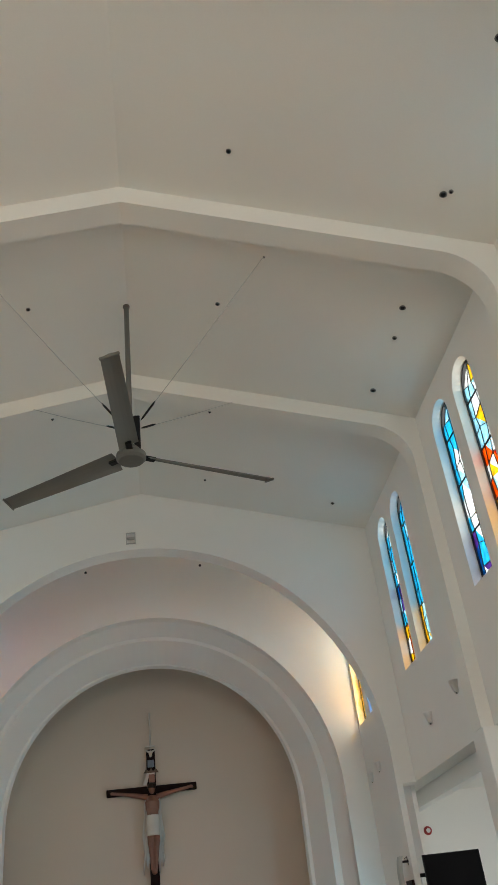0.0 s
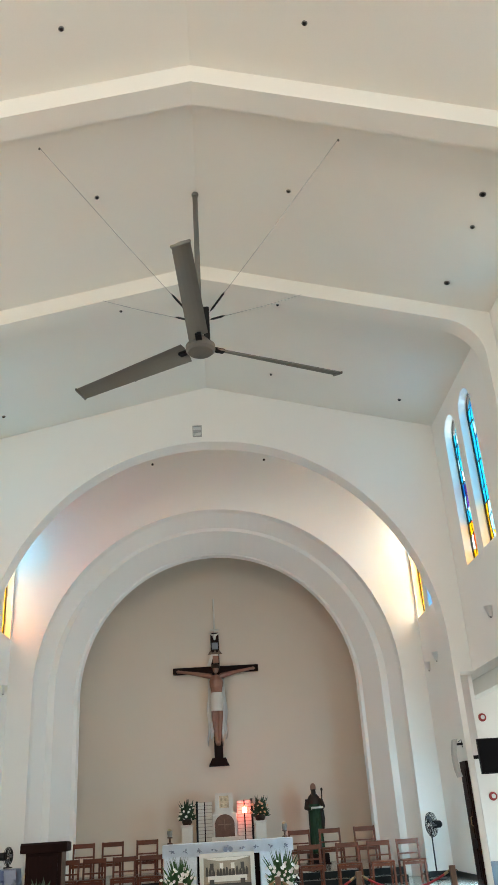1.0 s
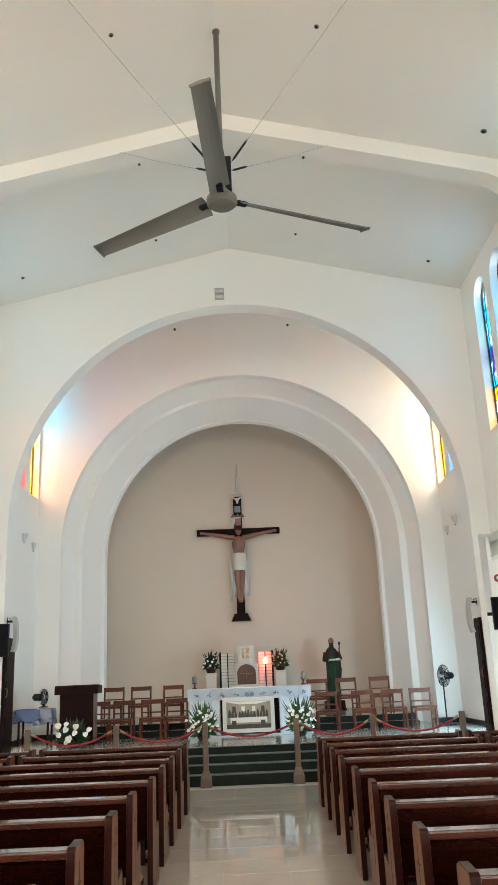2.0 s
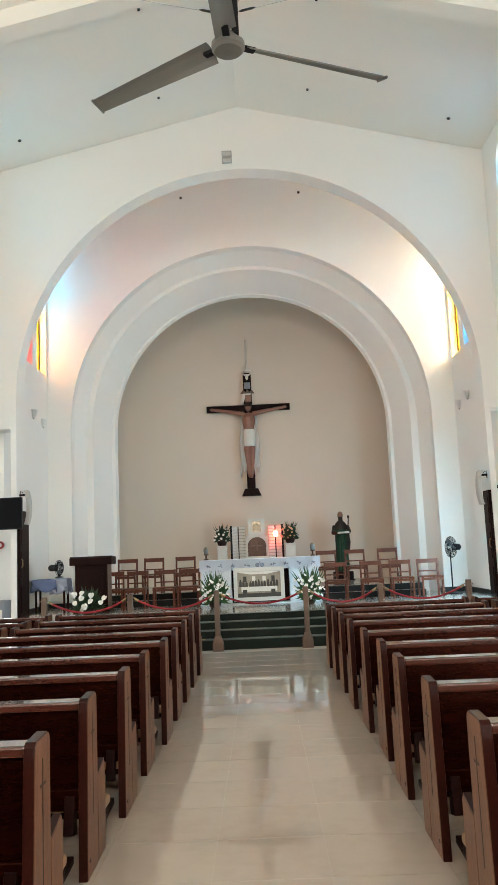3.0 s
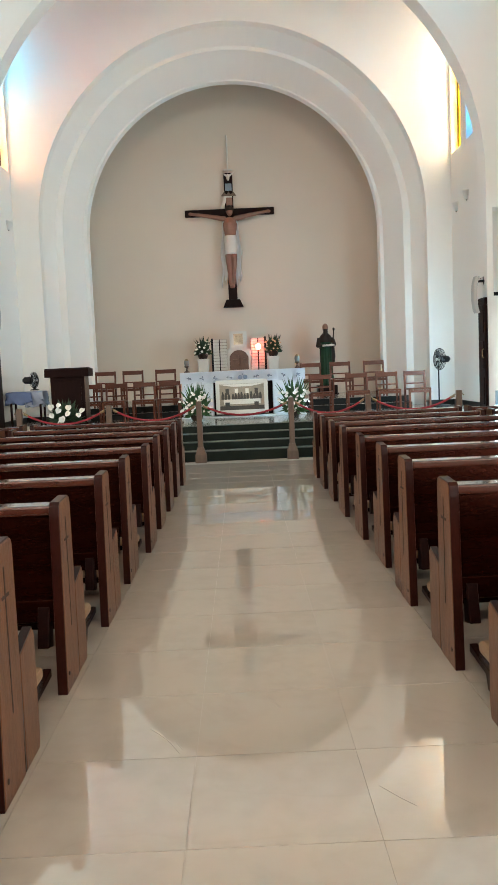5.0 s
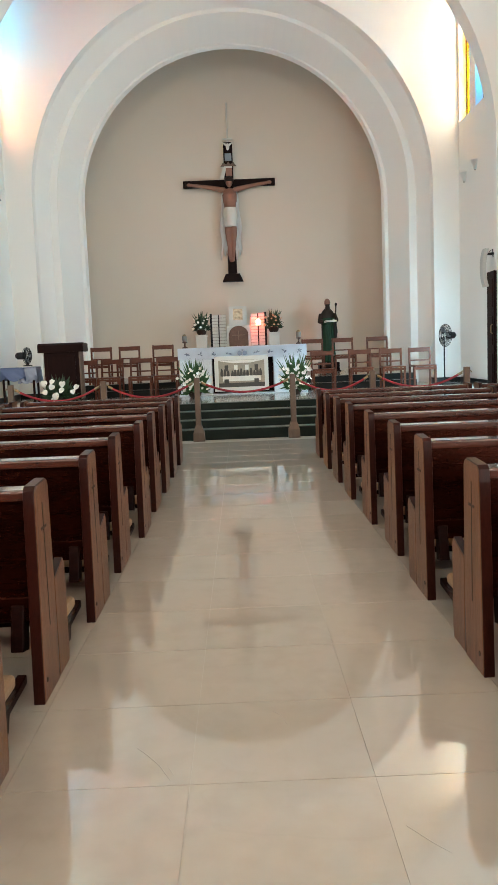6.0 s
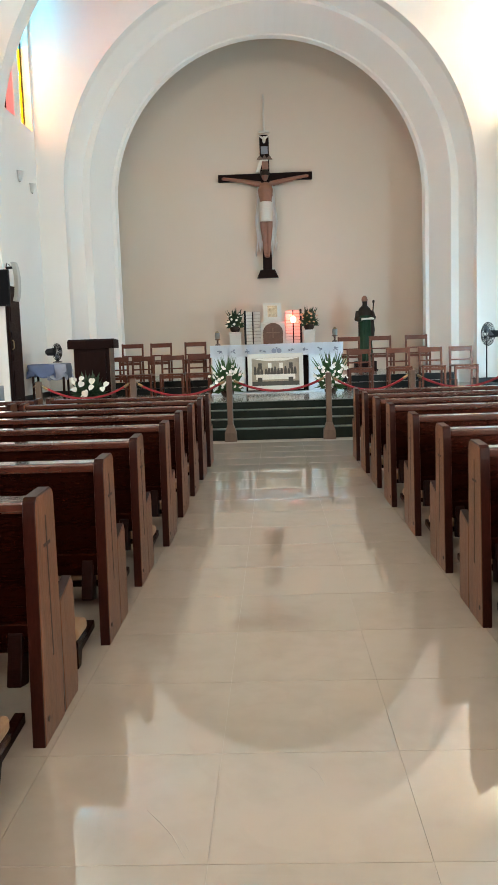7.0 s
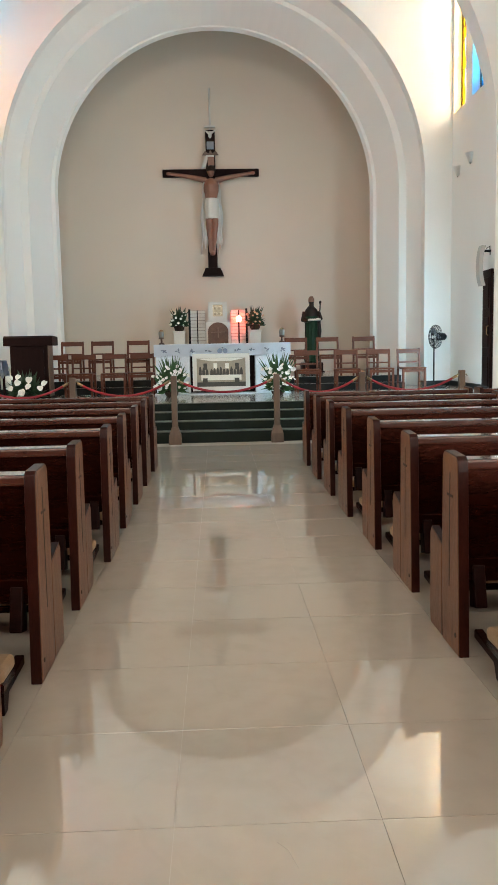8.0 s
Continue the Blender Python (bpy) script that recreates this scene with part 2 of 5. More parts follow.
def prism(pts, place, depth, bm=None, bevel=0.0):
    """A flat outline, thickened. place(u, v, w) gives the point; w runs from 0 to depth."""
    bm = bm or bmesh.new()
    n = len(pts)
    a = [bm.verts.new(place(u, v, 0)) for u, v in pts]
    b = [bm.verts.new(place(u, v, depth)) for u, v in pts]
    fs = [bm.faces.new(a), bm.faces.new(b[::-1])]
    for i in range(n):
        fs.append(bm.faces.new((a[i], b[i], b[(i + 1) % n], a[(i + 1) % n])))
    if bevel:
        bmesh.ops.recalc_face_normals(bm, faces=fs)
        bmesh.ops.bevel(bm, geom=list({e for f in fs for e in f.edges}), offset=bevel, segments=2, affect="EDGES", profile=0.5)
    return bm


def holed(outline, holes, place, depth):
    """A wall with openings that go right through it."""
    bm = bmesh.new()
    loops = []
    for pts in [outline] + holes:
        vs = [bm.verts.new(place(u, v, 0)) for u, v in pts]
        loops.append(vs)
        for i in range(len(vs)):
            bm.edges.new((vs[i], vs[(i + 1) % len(vs)]))
    bmesh.ops.triangle_fill(bm, edges=bm.edges[:], use_beauty=True)
    front = list(bm.faces)
    shift = Vector(place(0, 0, depth)) - Vector(place(0, 0, 0))
    twin = {v: bm.verts.new(v.co + shift) for v in list(bm.verts)}
    for f in front:
        bm.faces.new([twin[v] for v in reversed(f.verts)])
    for vs in loops:
        for i in range(len(vs)):
            a, b = vs[i], vs[(i + 1) % len(vs)]
            bm.faces.new((a, b, twin[b], twin[a]))
    return bm


def tube(path, r, bm=None, n=8, ends=True):
    """A round bar along points; r is one radius or one for each point."""
    bm = bm or bmesh.new()
    path = [Vector(p) for p in path]
    rs = r if isinstance(r, (list, tuple)) else [r] * len(path)
    rings, side = [], None
    for i, p in enumerate(path):
        d = (path[min(i + 1, len(path) - 1)] - path[max(i - 1, 0)]).normalized()
        if side is None or abs(side.dot(d)) > 0.95:
            side = d.orthogonal().normalized()
        side = (side - d * side.dot(d)).normalized()
        up = d.cross(side)
        rings.append([bm.verts.new(p + (side * math.cos(2 * math.pi * k / n) + up * math.sin(2 * math.pi * k / n)) * rs[i]) for k in range(n)])
    for a, b in zip(rings, rings[1:]):
        for k in range(n):
            bm.faces.new((a[k], a[(k + 1) % n], b[(k + 1) % n], b[k]))
    if ends:
        bm.faces.new(rings[0][::-1])
        bm.faces.new(rings[-1])
    return bm


def lathe(profile, centre=(0, 0, 0), n=20, bm=None, squash=1.0):
    """Turned shape: profile of (radius, height)."""
    bm = bm or bmesh.new()
    cx, cy, cz = centre
    rings = [[bm.verts.new((cx + r * math.cos(2 * math.pi * k / n), cy + squash * r * math.sin(2 * math.pi * k / n), cz + z)) for k in range(n)]
             for r, z in profile]
    for a, b in zip(rings, rings[1:]):
        for k in range(n):
            bm.faces.new((a[k], a[(k + 1) % n], b[(k + 1) % n], b[k]))
    bm.faces.new(rings[0][::-1])
    bm.faces.new(rings[-1])
    return bm


def blob(bm, centre, size, seed=0.0, rough=0.0, seg=10):
    r = bmesh.ops.create_uvsphere(bm, u_segments=seg, v_segments=max(5, seg * 2 // 3), radius=1)
    for v in r["verts"]:
        k = 1 + rough * noise.noise(v.co * 2.3 + Vector((seed, seed * 1.7, 0)))
        v.co = Vector((v.co.x * size[0] * k + centre[0], v.co.y * size[1] * k + centre[1], v.co.z * size[2] * k + centre[2]))
    return r["verts"]


def u_shape(r, c, z0, n=40):
    """Half outline of an arched opening: up the left side, over, down the right."""
    return ([(XC - r, z0)] + [(XC - r * math.cos(math.pi * k / n), c + r * math.sin(math.pi * k / n)) for k in range(n + 1)] + [(XC + r, z0)])

# ---------------------------------------------------------------- ground, walls, ceiling
setting(part("ground", box(-60, 60, -60, 80, -0.7, -0.25), GROUND), "grey paved ground round the church", "ground")
SLOPED = pose(0, LEVEL_Y, 0, -math.degrees(math.atan(FALL)))
slab = part("floor_slab", box(XC - AISLE_X, XC + AISLE_X, Y_REAR - LEVEL_Y, 17.2 - LEVEL_Y, -0.08, -0.0035), GROUT)
slab.matrix_world = SLOPED
setting(slab, "grout bed under the floor tiles", "floor")


def along_x(x0, sgn):
    return lambda u, v, w: (x0 + sgn * w, u, v)


def along_y(y0):
    return lambda u, v, w: (u, y0 + w, v)


def arched(yc, w, z0, z1, n=14):
    r = w / 2
    return [(yc - r, z0), (yc + r, z0)] + [(yc + r * math.cos(math.pi * k / n), z1 - r + r * math.sin(math.pi * k / n)) for k in range(n + 1)]


WALL_T = 0.34
for sgn, nm in ((-1, "wall_west"), (1, "wall_east")):
    x0 = XC + sgn * HW
    top = RIDGE - SLOPE * HW + 0.05
    outline = [(Y_REAR, HEAD), (Y_FRONT + 0.3, HEAD), (Y_FRONT + 0.3, top + 0.75), (Y_ARCH + 0.2, top + 0.75), (Y_ARCH + 0.2, top), (Y_REAR, top)]
    w = part(nm, holed(outline, [arched(y, WIN_W, WIN_Z0, WIN_Z1) for y in WIN_Y], along_x(x0, sgn), WALL_T), PAINT)
    setting(w, "white plastered side wall with tall arched openings", "wall")
    xs = sorted((x0, x0 + sgn * 0.08))
    ya, yb = Y_ARCH + ARCH_T + 0.002, Y_FRONT + 0.28
    low = [(ya, PLAT + 2.2), (16.55, PLAT + 2.2), (16.55, -0.1), (yb, -0.1), (yb, HEAD), (ya, HEAD)]
    setting(part("chancel_" + nm, prism(low, along_x(xs[0], 1), 0.08), PAINT), "thin white lower wall of the chancel with an added side doorway", "wall")
    xs = sorted((x0 + sgn * 0.36, x0 + sgn * 0.56))
    setting(part("header_" + nm, box(xs[0], xs[1], Y_REAR, 17.04, 3.86, HEAD + 0.058), PAINT), "white plastered header beam in the side aisle", "beam")

# gable ceiling, one sheet with thickness
e = HW + 0.4
gable = [(XC - e, RIDGE - SLOPE * e), (XC, RIDGE), (XC + e, RIDGE - SLOPE * e), (XC + e, RIDGE - SLOPE * e + 0.25), (XC, RIDGE + 0.25), (XC - e, RIDGE - SLOPE * e + 0.25)]
LIFT = 0.75
setting(part("ceiling_chancel", prism([(x, z + LIFT) for x, z in gable], along_y(Y_ARCH + 0.1), Y_FRONT + 0.4 - Y_ARCH - 0.1), CEIL), "white gable ceiling over the chancel", "ceiling")
setting(part("ceiling", prism(gable, along_y(Y_REAR), Y_ARCH + ARCH_T - Y_REAR), CEIL), "white painted gable ceiling over the nave", "ceiling")


def beam_outline(depth, proj, rad, z0, n=14):
    """Outline of a roof frame: under the ceiling, rounded at the haunch, down the wall."""
    xi = HW - proj
    inner = [(xi, z0)]
    k2 = math.sqrt(1 + SLOPE * SLOPE)
    cx = xi - rad
    cz = RIDGE - depth - SLOPE * cx - rad * k2
    for k in range(n + 1):
        a = (math.pi / 2 - math.atan(SLOPE)) * k / n
        inner.append((cx + rad * math.cos(a), cz + rad * math.sin(a)))
    right = inner + [(0, RIDGE - depth)]
    left = [(-x, z) for x, z in reversed(inner)]
    outer = [(-HW + 0.002, z0), (-HW + 0.002, RIDGE - SLOPE * HW - 0.002), (0, RIDGE - 0.002), (HW - 0.002, RIDGE - SLOPE * HW - 0.002), (HW - 0.002, z0)]
    return [(XC + x, z) for x, z in right + left + outer]


for i, y in enumerate((-1.75, 2.42, 6.57, 10.66)):
    f = part("roof_frame_%d" % (i + 1), prism(beam_outline(0.29, 0.2, 0.75, HEAD), along_y(y), 0.36), CEIL)
    setting(f, "white plastered roof beam with rounded haunches", "beam")
    for sgn in (-1, 1):
        x = XC + sgn * HW
        xs = sorted((x - sgn * 0.2, x + sgn * WALL_T))
        c = part("column", box(xs[0], xs[1], y - 0.05, y + 0.42, -0.1, HEAD, 0.012), PAINT)
        setting(c, "square white plastered column under the wall", "column")

# the wall with the great arch
pts = u_shape(4.50, 4.72, 0.0)
lo = HW - 0.26
out = [(XC + lo, 0), (XC + lo, HEAD), (XC + HW - 0.002, HEAD), (XC + HW - 0.002, RIDGE - SLOPE * HW - 0.002), (XC, RIDGE - 0.002),
       (XC - HW + 0.002, RIDGE - SLOPE * HW - 0.002), (XC - HW + 0.002, HEAD), (XC - lo, HEAD), (XC - lo, 0)]
setting(part("wall_arch", prism(pts + out, along_y(Y_ARCH), ARCH_T), PAINT), "white wall with a wide round chancel arch", "wall")

e2 = HW - 0.002
setting(part("wall_gable", prism([(XC - e2, RIDGE - SLOPE * e2 + 0.25), (XC, RIDGE + 0.25), (XC + e2, RIDGE - SLOPE * e2 + 0.25), (XC + e2, RIDGE - SLOPE * e2 + LIFT), (XC, RIDGE + LIFT), (XC - e2, RIDGE - SLOPE * e2 + LIFT)], along_y(Y_ARCH + 0.2), 0.2), PAINT), "white gable strip over the chancel arch", "wall")

# the chancel's end wall and the stepped barrel of the apse
pts = u_shape(4.31, 4.74, 0.0)
up = LIFT - 0.002
out = [(XC + HW, 0), (XC + HW, RIDGE - SLOPE * HW + up), (XC, RIDGE + up), (XC - HW, RIDGE - SLOPE * HW + up), (XC - HW, 0)]
setting(part("wall_chancel", prism(pts + out, along_y(Y_FRONT), 0.28), PAINT), "white chancel end wall round the apse arch", "wall")


def barrel(name, stations, mat, label):
    """A soffit of arched rings: (y, radius, centre height), with an outer skin."""
    bm = bmesh.new()
    n = 56
    rows = [[bm.verts.new((u, y, v)) for u, v in u_shape(r, c, 0.0, n)] for y, r, c in stations]
    y0, r0, c0 = stations[0]
    y1, r1, c1 = stations[-1]
    rows.append([bm.verts.new((u, y1, v)) for u, v in u_shape(r0 + 0.3, c0, 0.0, n)])
    rows.append([bm.verts.new((u, y0, v)) for u, v in u_shape(r0 + 0.3, c0, 0.0, n)])
    rows.append(rows[0])
    for a, b in zip(rows, rows[1:]):
        for k in range(len(a) - 1):
            bm.faces.new((a[k], a[k + 1], b[k + 1], b[k]))
    ob = part(name, bm, mat)
    return setting(ob, label, "arch")


barrel("apse_arch_1", [(19.002, 4.31, 4.74), (19.5, 4.11, 4.713)], PAINT, "white plastered outer ring of the apse")
barrel("apse_arch_2", [(19.504, 3.945, 4.791), (20.3, 3.617, 4.744)], PAINT, "white plastered inner ring of the apse")
barrel("apse_arch_3", [(20.304, 3.536, 4.79), (20.45, 3.495, 4.80)], PAINT, "narrow white plastered moulding round the apse wall")
barrel("apse_vault", [(20.302, 4.0, 4.95), (22.19, 4.08, 5.08)], PAINT, "white plastered vault behind the apse moulding")
setting(part("wall_apse", box(XC - 5, XC + 5, Y_BACK, Y_BACK + 0.3, 0, 10.2), BEIGE), "beige painted end wall of the apse", "wall")

# rear wall with a high gallery window and the added door, behind the camera
hole = [(XC - 3.0, 5.1), (XC + 3.0, 5.1), (XC + 3.0, 9.3), (XC - 3.0, 9.3)]
setting(part("wall_rear", holed([(XC - AISLE_X, -0.1), (XC + AISLE_X, -0.1), (XC + AISLE_X, 10.8), (XC - AISLE_X, 10.8)], [hole, [(XC + 5.2, 0.08), (XC + 7.8, 0.08), (XC + 7.8, 3.3), (XC + 5.2, 3.3)]], along_y(Y_REAR - 0.3), 0.3), PAINT),
        "white rear wall with a wide high window and an added side door", "wall")

# side aisles
for sgn, nm in ((-1, "west"), (1, "east")):
    xa, xb = XC + sgn * (HW + WALL_T), XC + sgn * AISLE_X
    x0, x1 = sorted((xa, xb))
    setting(part("aisle_ceiling_" + nm, box(x0, x1 + (0.3 if sgn > 0 else 0), Y_REAR, 17.3, HEAD + 0.06, HEAD + 0.3), CEIL), "low white ceiling of the side aisle", "ceiling")
    holes = [[(y - 1.35, 0.9), (y + 1.35, 0.9), (y + 1.35, 3.5), (y - 1.35, 3.5)] for y in (1.0, 8.0, 14.3)]
    setting(part("aisle_wall_" + nm, holed([(Y_REAR, -0.2), (17.3, -0.2), (17.3, HEAD + 0.06), (Y_REAR, HEAD + 0.06)], holes, along_x(xb, sgn), 0.3), PAINT),
            "white outer wall of the side aisle with windows", "wall")
    xs = sorted((XC + sgn * (HW - 0.002 + WALL_T), xb))
    setting(part("aisle_end_" + nm, box(xs[0], xs[1], 17.05, 17.3, -0.2, HEAD + 0.06), PAINT), "white end wall of the side aisle", "wall")

# chancel platform, steps, skirting
setting(part("chancel_platform", box(XC - HW, XC + HW, 14.93, Y_BACK, -0.2, PLAT), PLATSTONE), "polished stone chancel platform", "platform")
for i, z in enumerate((0.108, 0.243, 0.373, 0.5)):
    y0, under = 14.2 + 0.243 * i, (-0.14, 0.108, 0.243, 0.373)[i]
    st = part("step_%d" % (i + 1), box(XC - 4.6, XC + 4.6, y0, 14.926, under, z - 0.014), GRANITE)
    setting(st, "dark green granite step with a pale nosing", "step")
    part("nosing", box(XC - 4.6, XC + 4.6, y0 - 0.012, y0 + 0.243 if i < 3 else 14.94, z - 0.0138, z + (0.001 if i == 3 else 0.0), 0.004), NOSING, st)
for i, (y0, z) in enumerate(((17.92, 0.63), (18.24, 0.76))):
    st = part("apse_step_%d" % (i + 1), box(XC - 3.72, XC + 3.72, y0, Y_BACK - 0.003, PLAT - 0.02 if i == 0 else 0.632, z), BLACKSTONE)
    setting(st, "black stone step up into the apse", "step")
    part("tread", box(XC - 3.71, XC + 3.71, y0 + 0.02, Y_BACK - 0.004 if i else 18.24, z + 0.0005, z + 0.004), PLATSTONE, st, "polished pale stone tread")
for sgn in (-1, 1):
    xs = sorted((XC + sgn * 4.31, XC + sgn * (HW - 0.022)))
    setting(part("baseboard", box(xs[0], xs[1], Y_FRONT - 0.02, Y_FRONT - 0.002, PLAT, PLAT + 0.11, 0.003), BLACKSTONE), "black stone skirting", "baseboard")
    xs = sorted((XC + sgn * (HW - 0.02), XC + sgn * (HW - 0.002)))
    setting(part("baseboard", box(xs[0], xs[1], 16.56, Y_FRONT - 0.002, PLAT, PLAT + 0.11, 0.003), BLACKSTONE), "black stone skirting", "baseboard")
    xs = sorted((XC + sgn * 4.29, XC + sgn * 4.31))
    setting(part("baseboard", box(xs[0], xs[1], Y_FRONT + 0.002, 20.0, PLAT, PLAT + 0.11, 0.003), BLACKSTONE), "black stone skirting", "baseboard")

# ---------------------------------------------------------------- stained glass windows


def stained_window(name, sgn, yc, scheme, seed):
    rnd = random.Random(seed)
    r = WIN_W / 2 - 0.02
    zs, z0, z1 = WIN_Z1 - WIN_W / 2, WIN_Z0 + 0.015, WIN_Z1 - 0.02
    xg = XC + sgn * (HW + 0.18)
    win = thing(name, pose(xg, yc, 0), "tall arched stained glass window in %s" % scheme[0], "window", "stained glass windows", "structure")

    def lim(y, z):
        if z <= zs:
            m = r
        else:
            m = math.sqrt(max(0.0, r * r - (z - zs) ** 2))
        return max(-m, min(m, y))

    cols, rows = 4, 11
    ys = [-r, -0.62 * r, -0.02 * r, 0.6 * r, r]
    grid = []
    for j in range(rows + 1):
        z = z0 + (z1 - z0) * j / rows
        row = []
        for i, y in enumerate(ys):
            dz = rnd.uniform(-0.075, 0.075) if 0 < j < rows and 0 < i < cols and j % 3 else 0.0
            dy = rnd.uniform(-0.06, 0.06) if 1 <= i <= cols - 1 and j % 3 else 0.0
            row.append((lim(y + dy, z + dz), z + dz))
        grid.append(row)
    # glass
    for j in range(rows):
        for i in range(cols):
            q = [grid[j][i], grid[j][i + 1], grid[j + 1][i + 1], grid[j + 1][i]]
            keep = [q[0]]
            for p in q[1:]:
                if abs(p[0] - keep[-1][0]) + abs(p[1] - keep[-1][1]) > 0.02:
                    keep.append(p)
            if len(keep) < 3 or abs(keep[0][0] - keep[-1][0]) + abs(keep[0][1] - keep[-1][1]) < 0.02:
                continue
            t = j / (rows - 1)
            edge = i in (0, cols - 1)
            pal = scheme[1] if t < 0.22 else scheme[2] if t < 0.6 else scheme[3]
            key = pal[0] if edge and rnd.random() < 0.75 else rnd.choice(pal)
            pieces = [keep]
            if len(keep) == 4 and rnd.random() < 0.6 and not edge:
                pieces = [keep[:3], [keep[0], keep[2], keep[3]]]
            for pc in pieces:
                part("pane", prism(pc, along_x(-0.004, 1), 0.008), GLASS[key], win)
                key = rnd.choice(pal)
    # leading
    bm = bmesh.new()

    def bar(a, b, w):
        tube([(-0.012, *a), (-0.012, *b)], w, bm, 5)

    for j in range(1, rows):
        for i in range(cols):
            if j % 3 == 0 or rnd.random() < 0.7:
                a, b = grid[j][i], grid[j][i + 1]
                if abs(a[0] - b[0]) > 0.02:
                    bar(a, b, 0.016 if j % 3 == 0 else 0.008)
    for i in range(1, cols):
        for j in range(rows):
            bar(grid[j][i], grid[j + 1][i], 0.008)
    part("leading", bm, LEAD, win)
    # frame
    ring = arched(0, WIN_W - 0.004, WIN_Z0 + 0.002, WIN_Z1 - 0.002)
    inner = arched(0, WIN_W - 0.055, WIN_Z0 + 0.03, WIN_Z1 - 0.03)
    part("window_frame", holed(ring, [inner], along_x(-0.03, 1), 0.06), LEAD, win)
    return win


SEA = ("blue and white with a yellow foot", ["yellow", "yellow", "white", "orange"], ["cyan", "cyan", "blue", "pale", "blue", "violet", "cyan"], ["cyan", "pale", "pale", "cyan", "white"])
FIRE = ("deep blue and orange with a yellow foot", ["yellow", "yellow", "white", "pale"], ["cyan", "cyan", "blue", "cyan", "red", "pale"], ["cyan", "blue", "orange", "cyan", "pale"])
SNOW = ("pale blue and white", ["blue", "cyan", "violet", "white"], ["cyan", "white", "white", "pale", "white", "pink"], ["cyan", "white", "white", "pale"])
SUNNY = ("white, orange and yellow", ["yellow", "orange", "yellow", "white"], ["orange", "white", "white", "red", "yellow", "pale"], ["pale", "white", "yellow", "pale", "white"])
GOLDEN = ("yellow and white", ["yellow", "white", "pale"], ["yellow", "yellow", "white", "pale"], ["yellow", "white", "pale"])
AZURE = ("blue, white and violet", ["cyan", "cyan", "cyan", "blue"], ["cyan", "violet", "pale", "blue", "white"], ["white", "pink", "violet", "white"])
CORAL = ("red and coral", ["coral", "red", "coral"], ["coral", "coral", "red", "coral"], ["coral", "pink", "coral"])
DAWN = ("yellow, red and pale blue", ["yellow", "pale", "pink"], ["yellow", "cyan", "cyan", "pale", "red"], ["cyan", "cyan", "pale"])
east = [SEA, FIRE, SEA, SUNNY, SUNNY, SNOW, FIRE, SEA, AZURE, GOLDEN]
west = [SEA, FIRE, SEA, SUNNY, SUNNY, SNOW, FIRE, SEA, CORAL, DAWN]
for sgn, nm, schemes in ((-1, "west", west), (1, "east", east)):
    for k, y in enumerate(WIN_Y):
        stained_window("window_%s_%d" % (nm, k + 1), sgn, y, schemes[k], 7 + k + 31 * (sgn + 1))

# ---------------------------------------------------------------- ceiling fan and ceiling lights


def ceiling_z(x):
    return RIDGE - SLOPE * abs(x - XC)


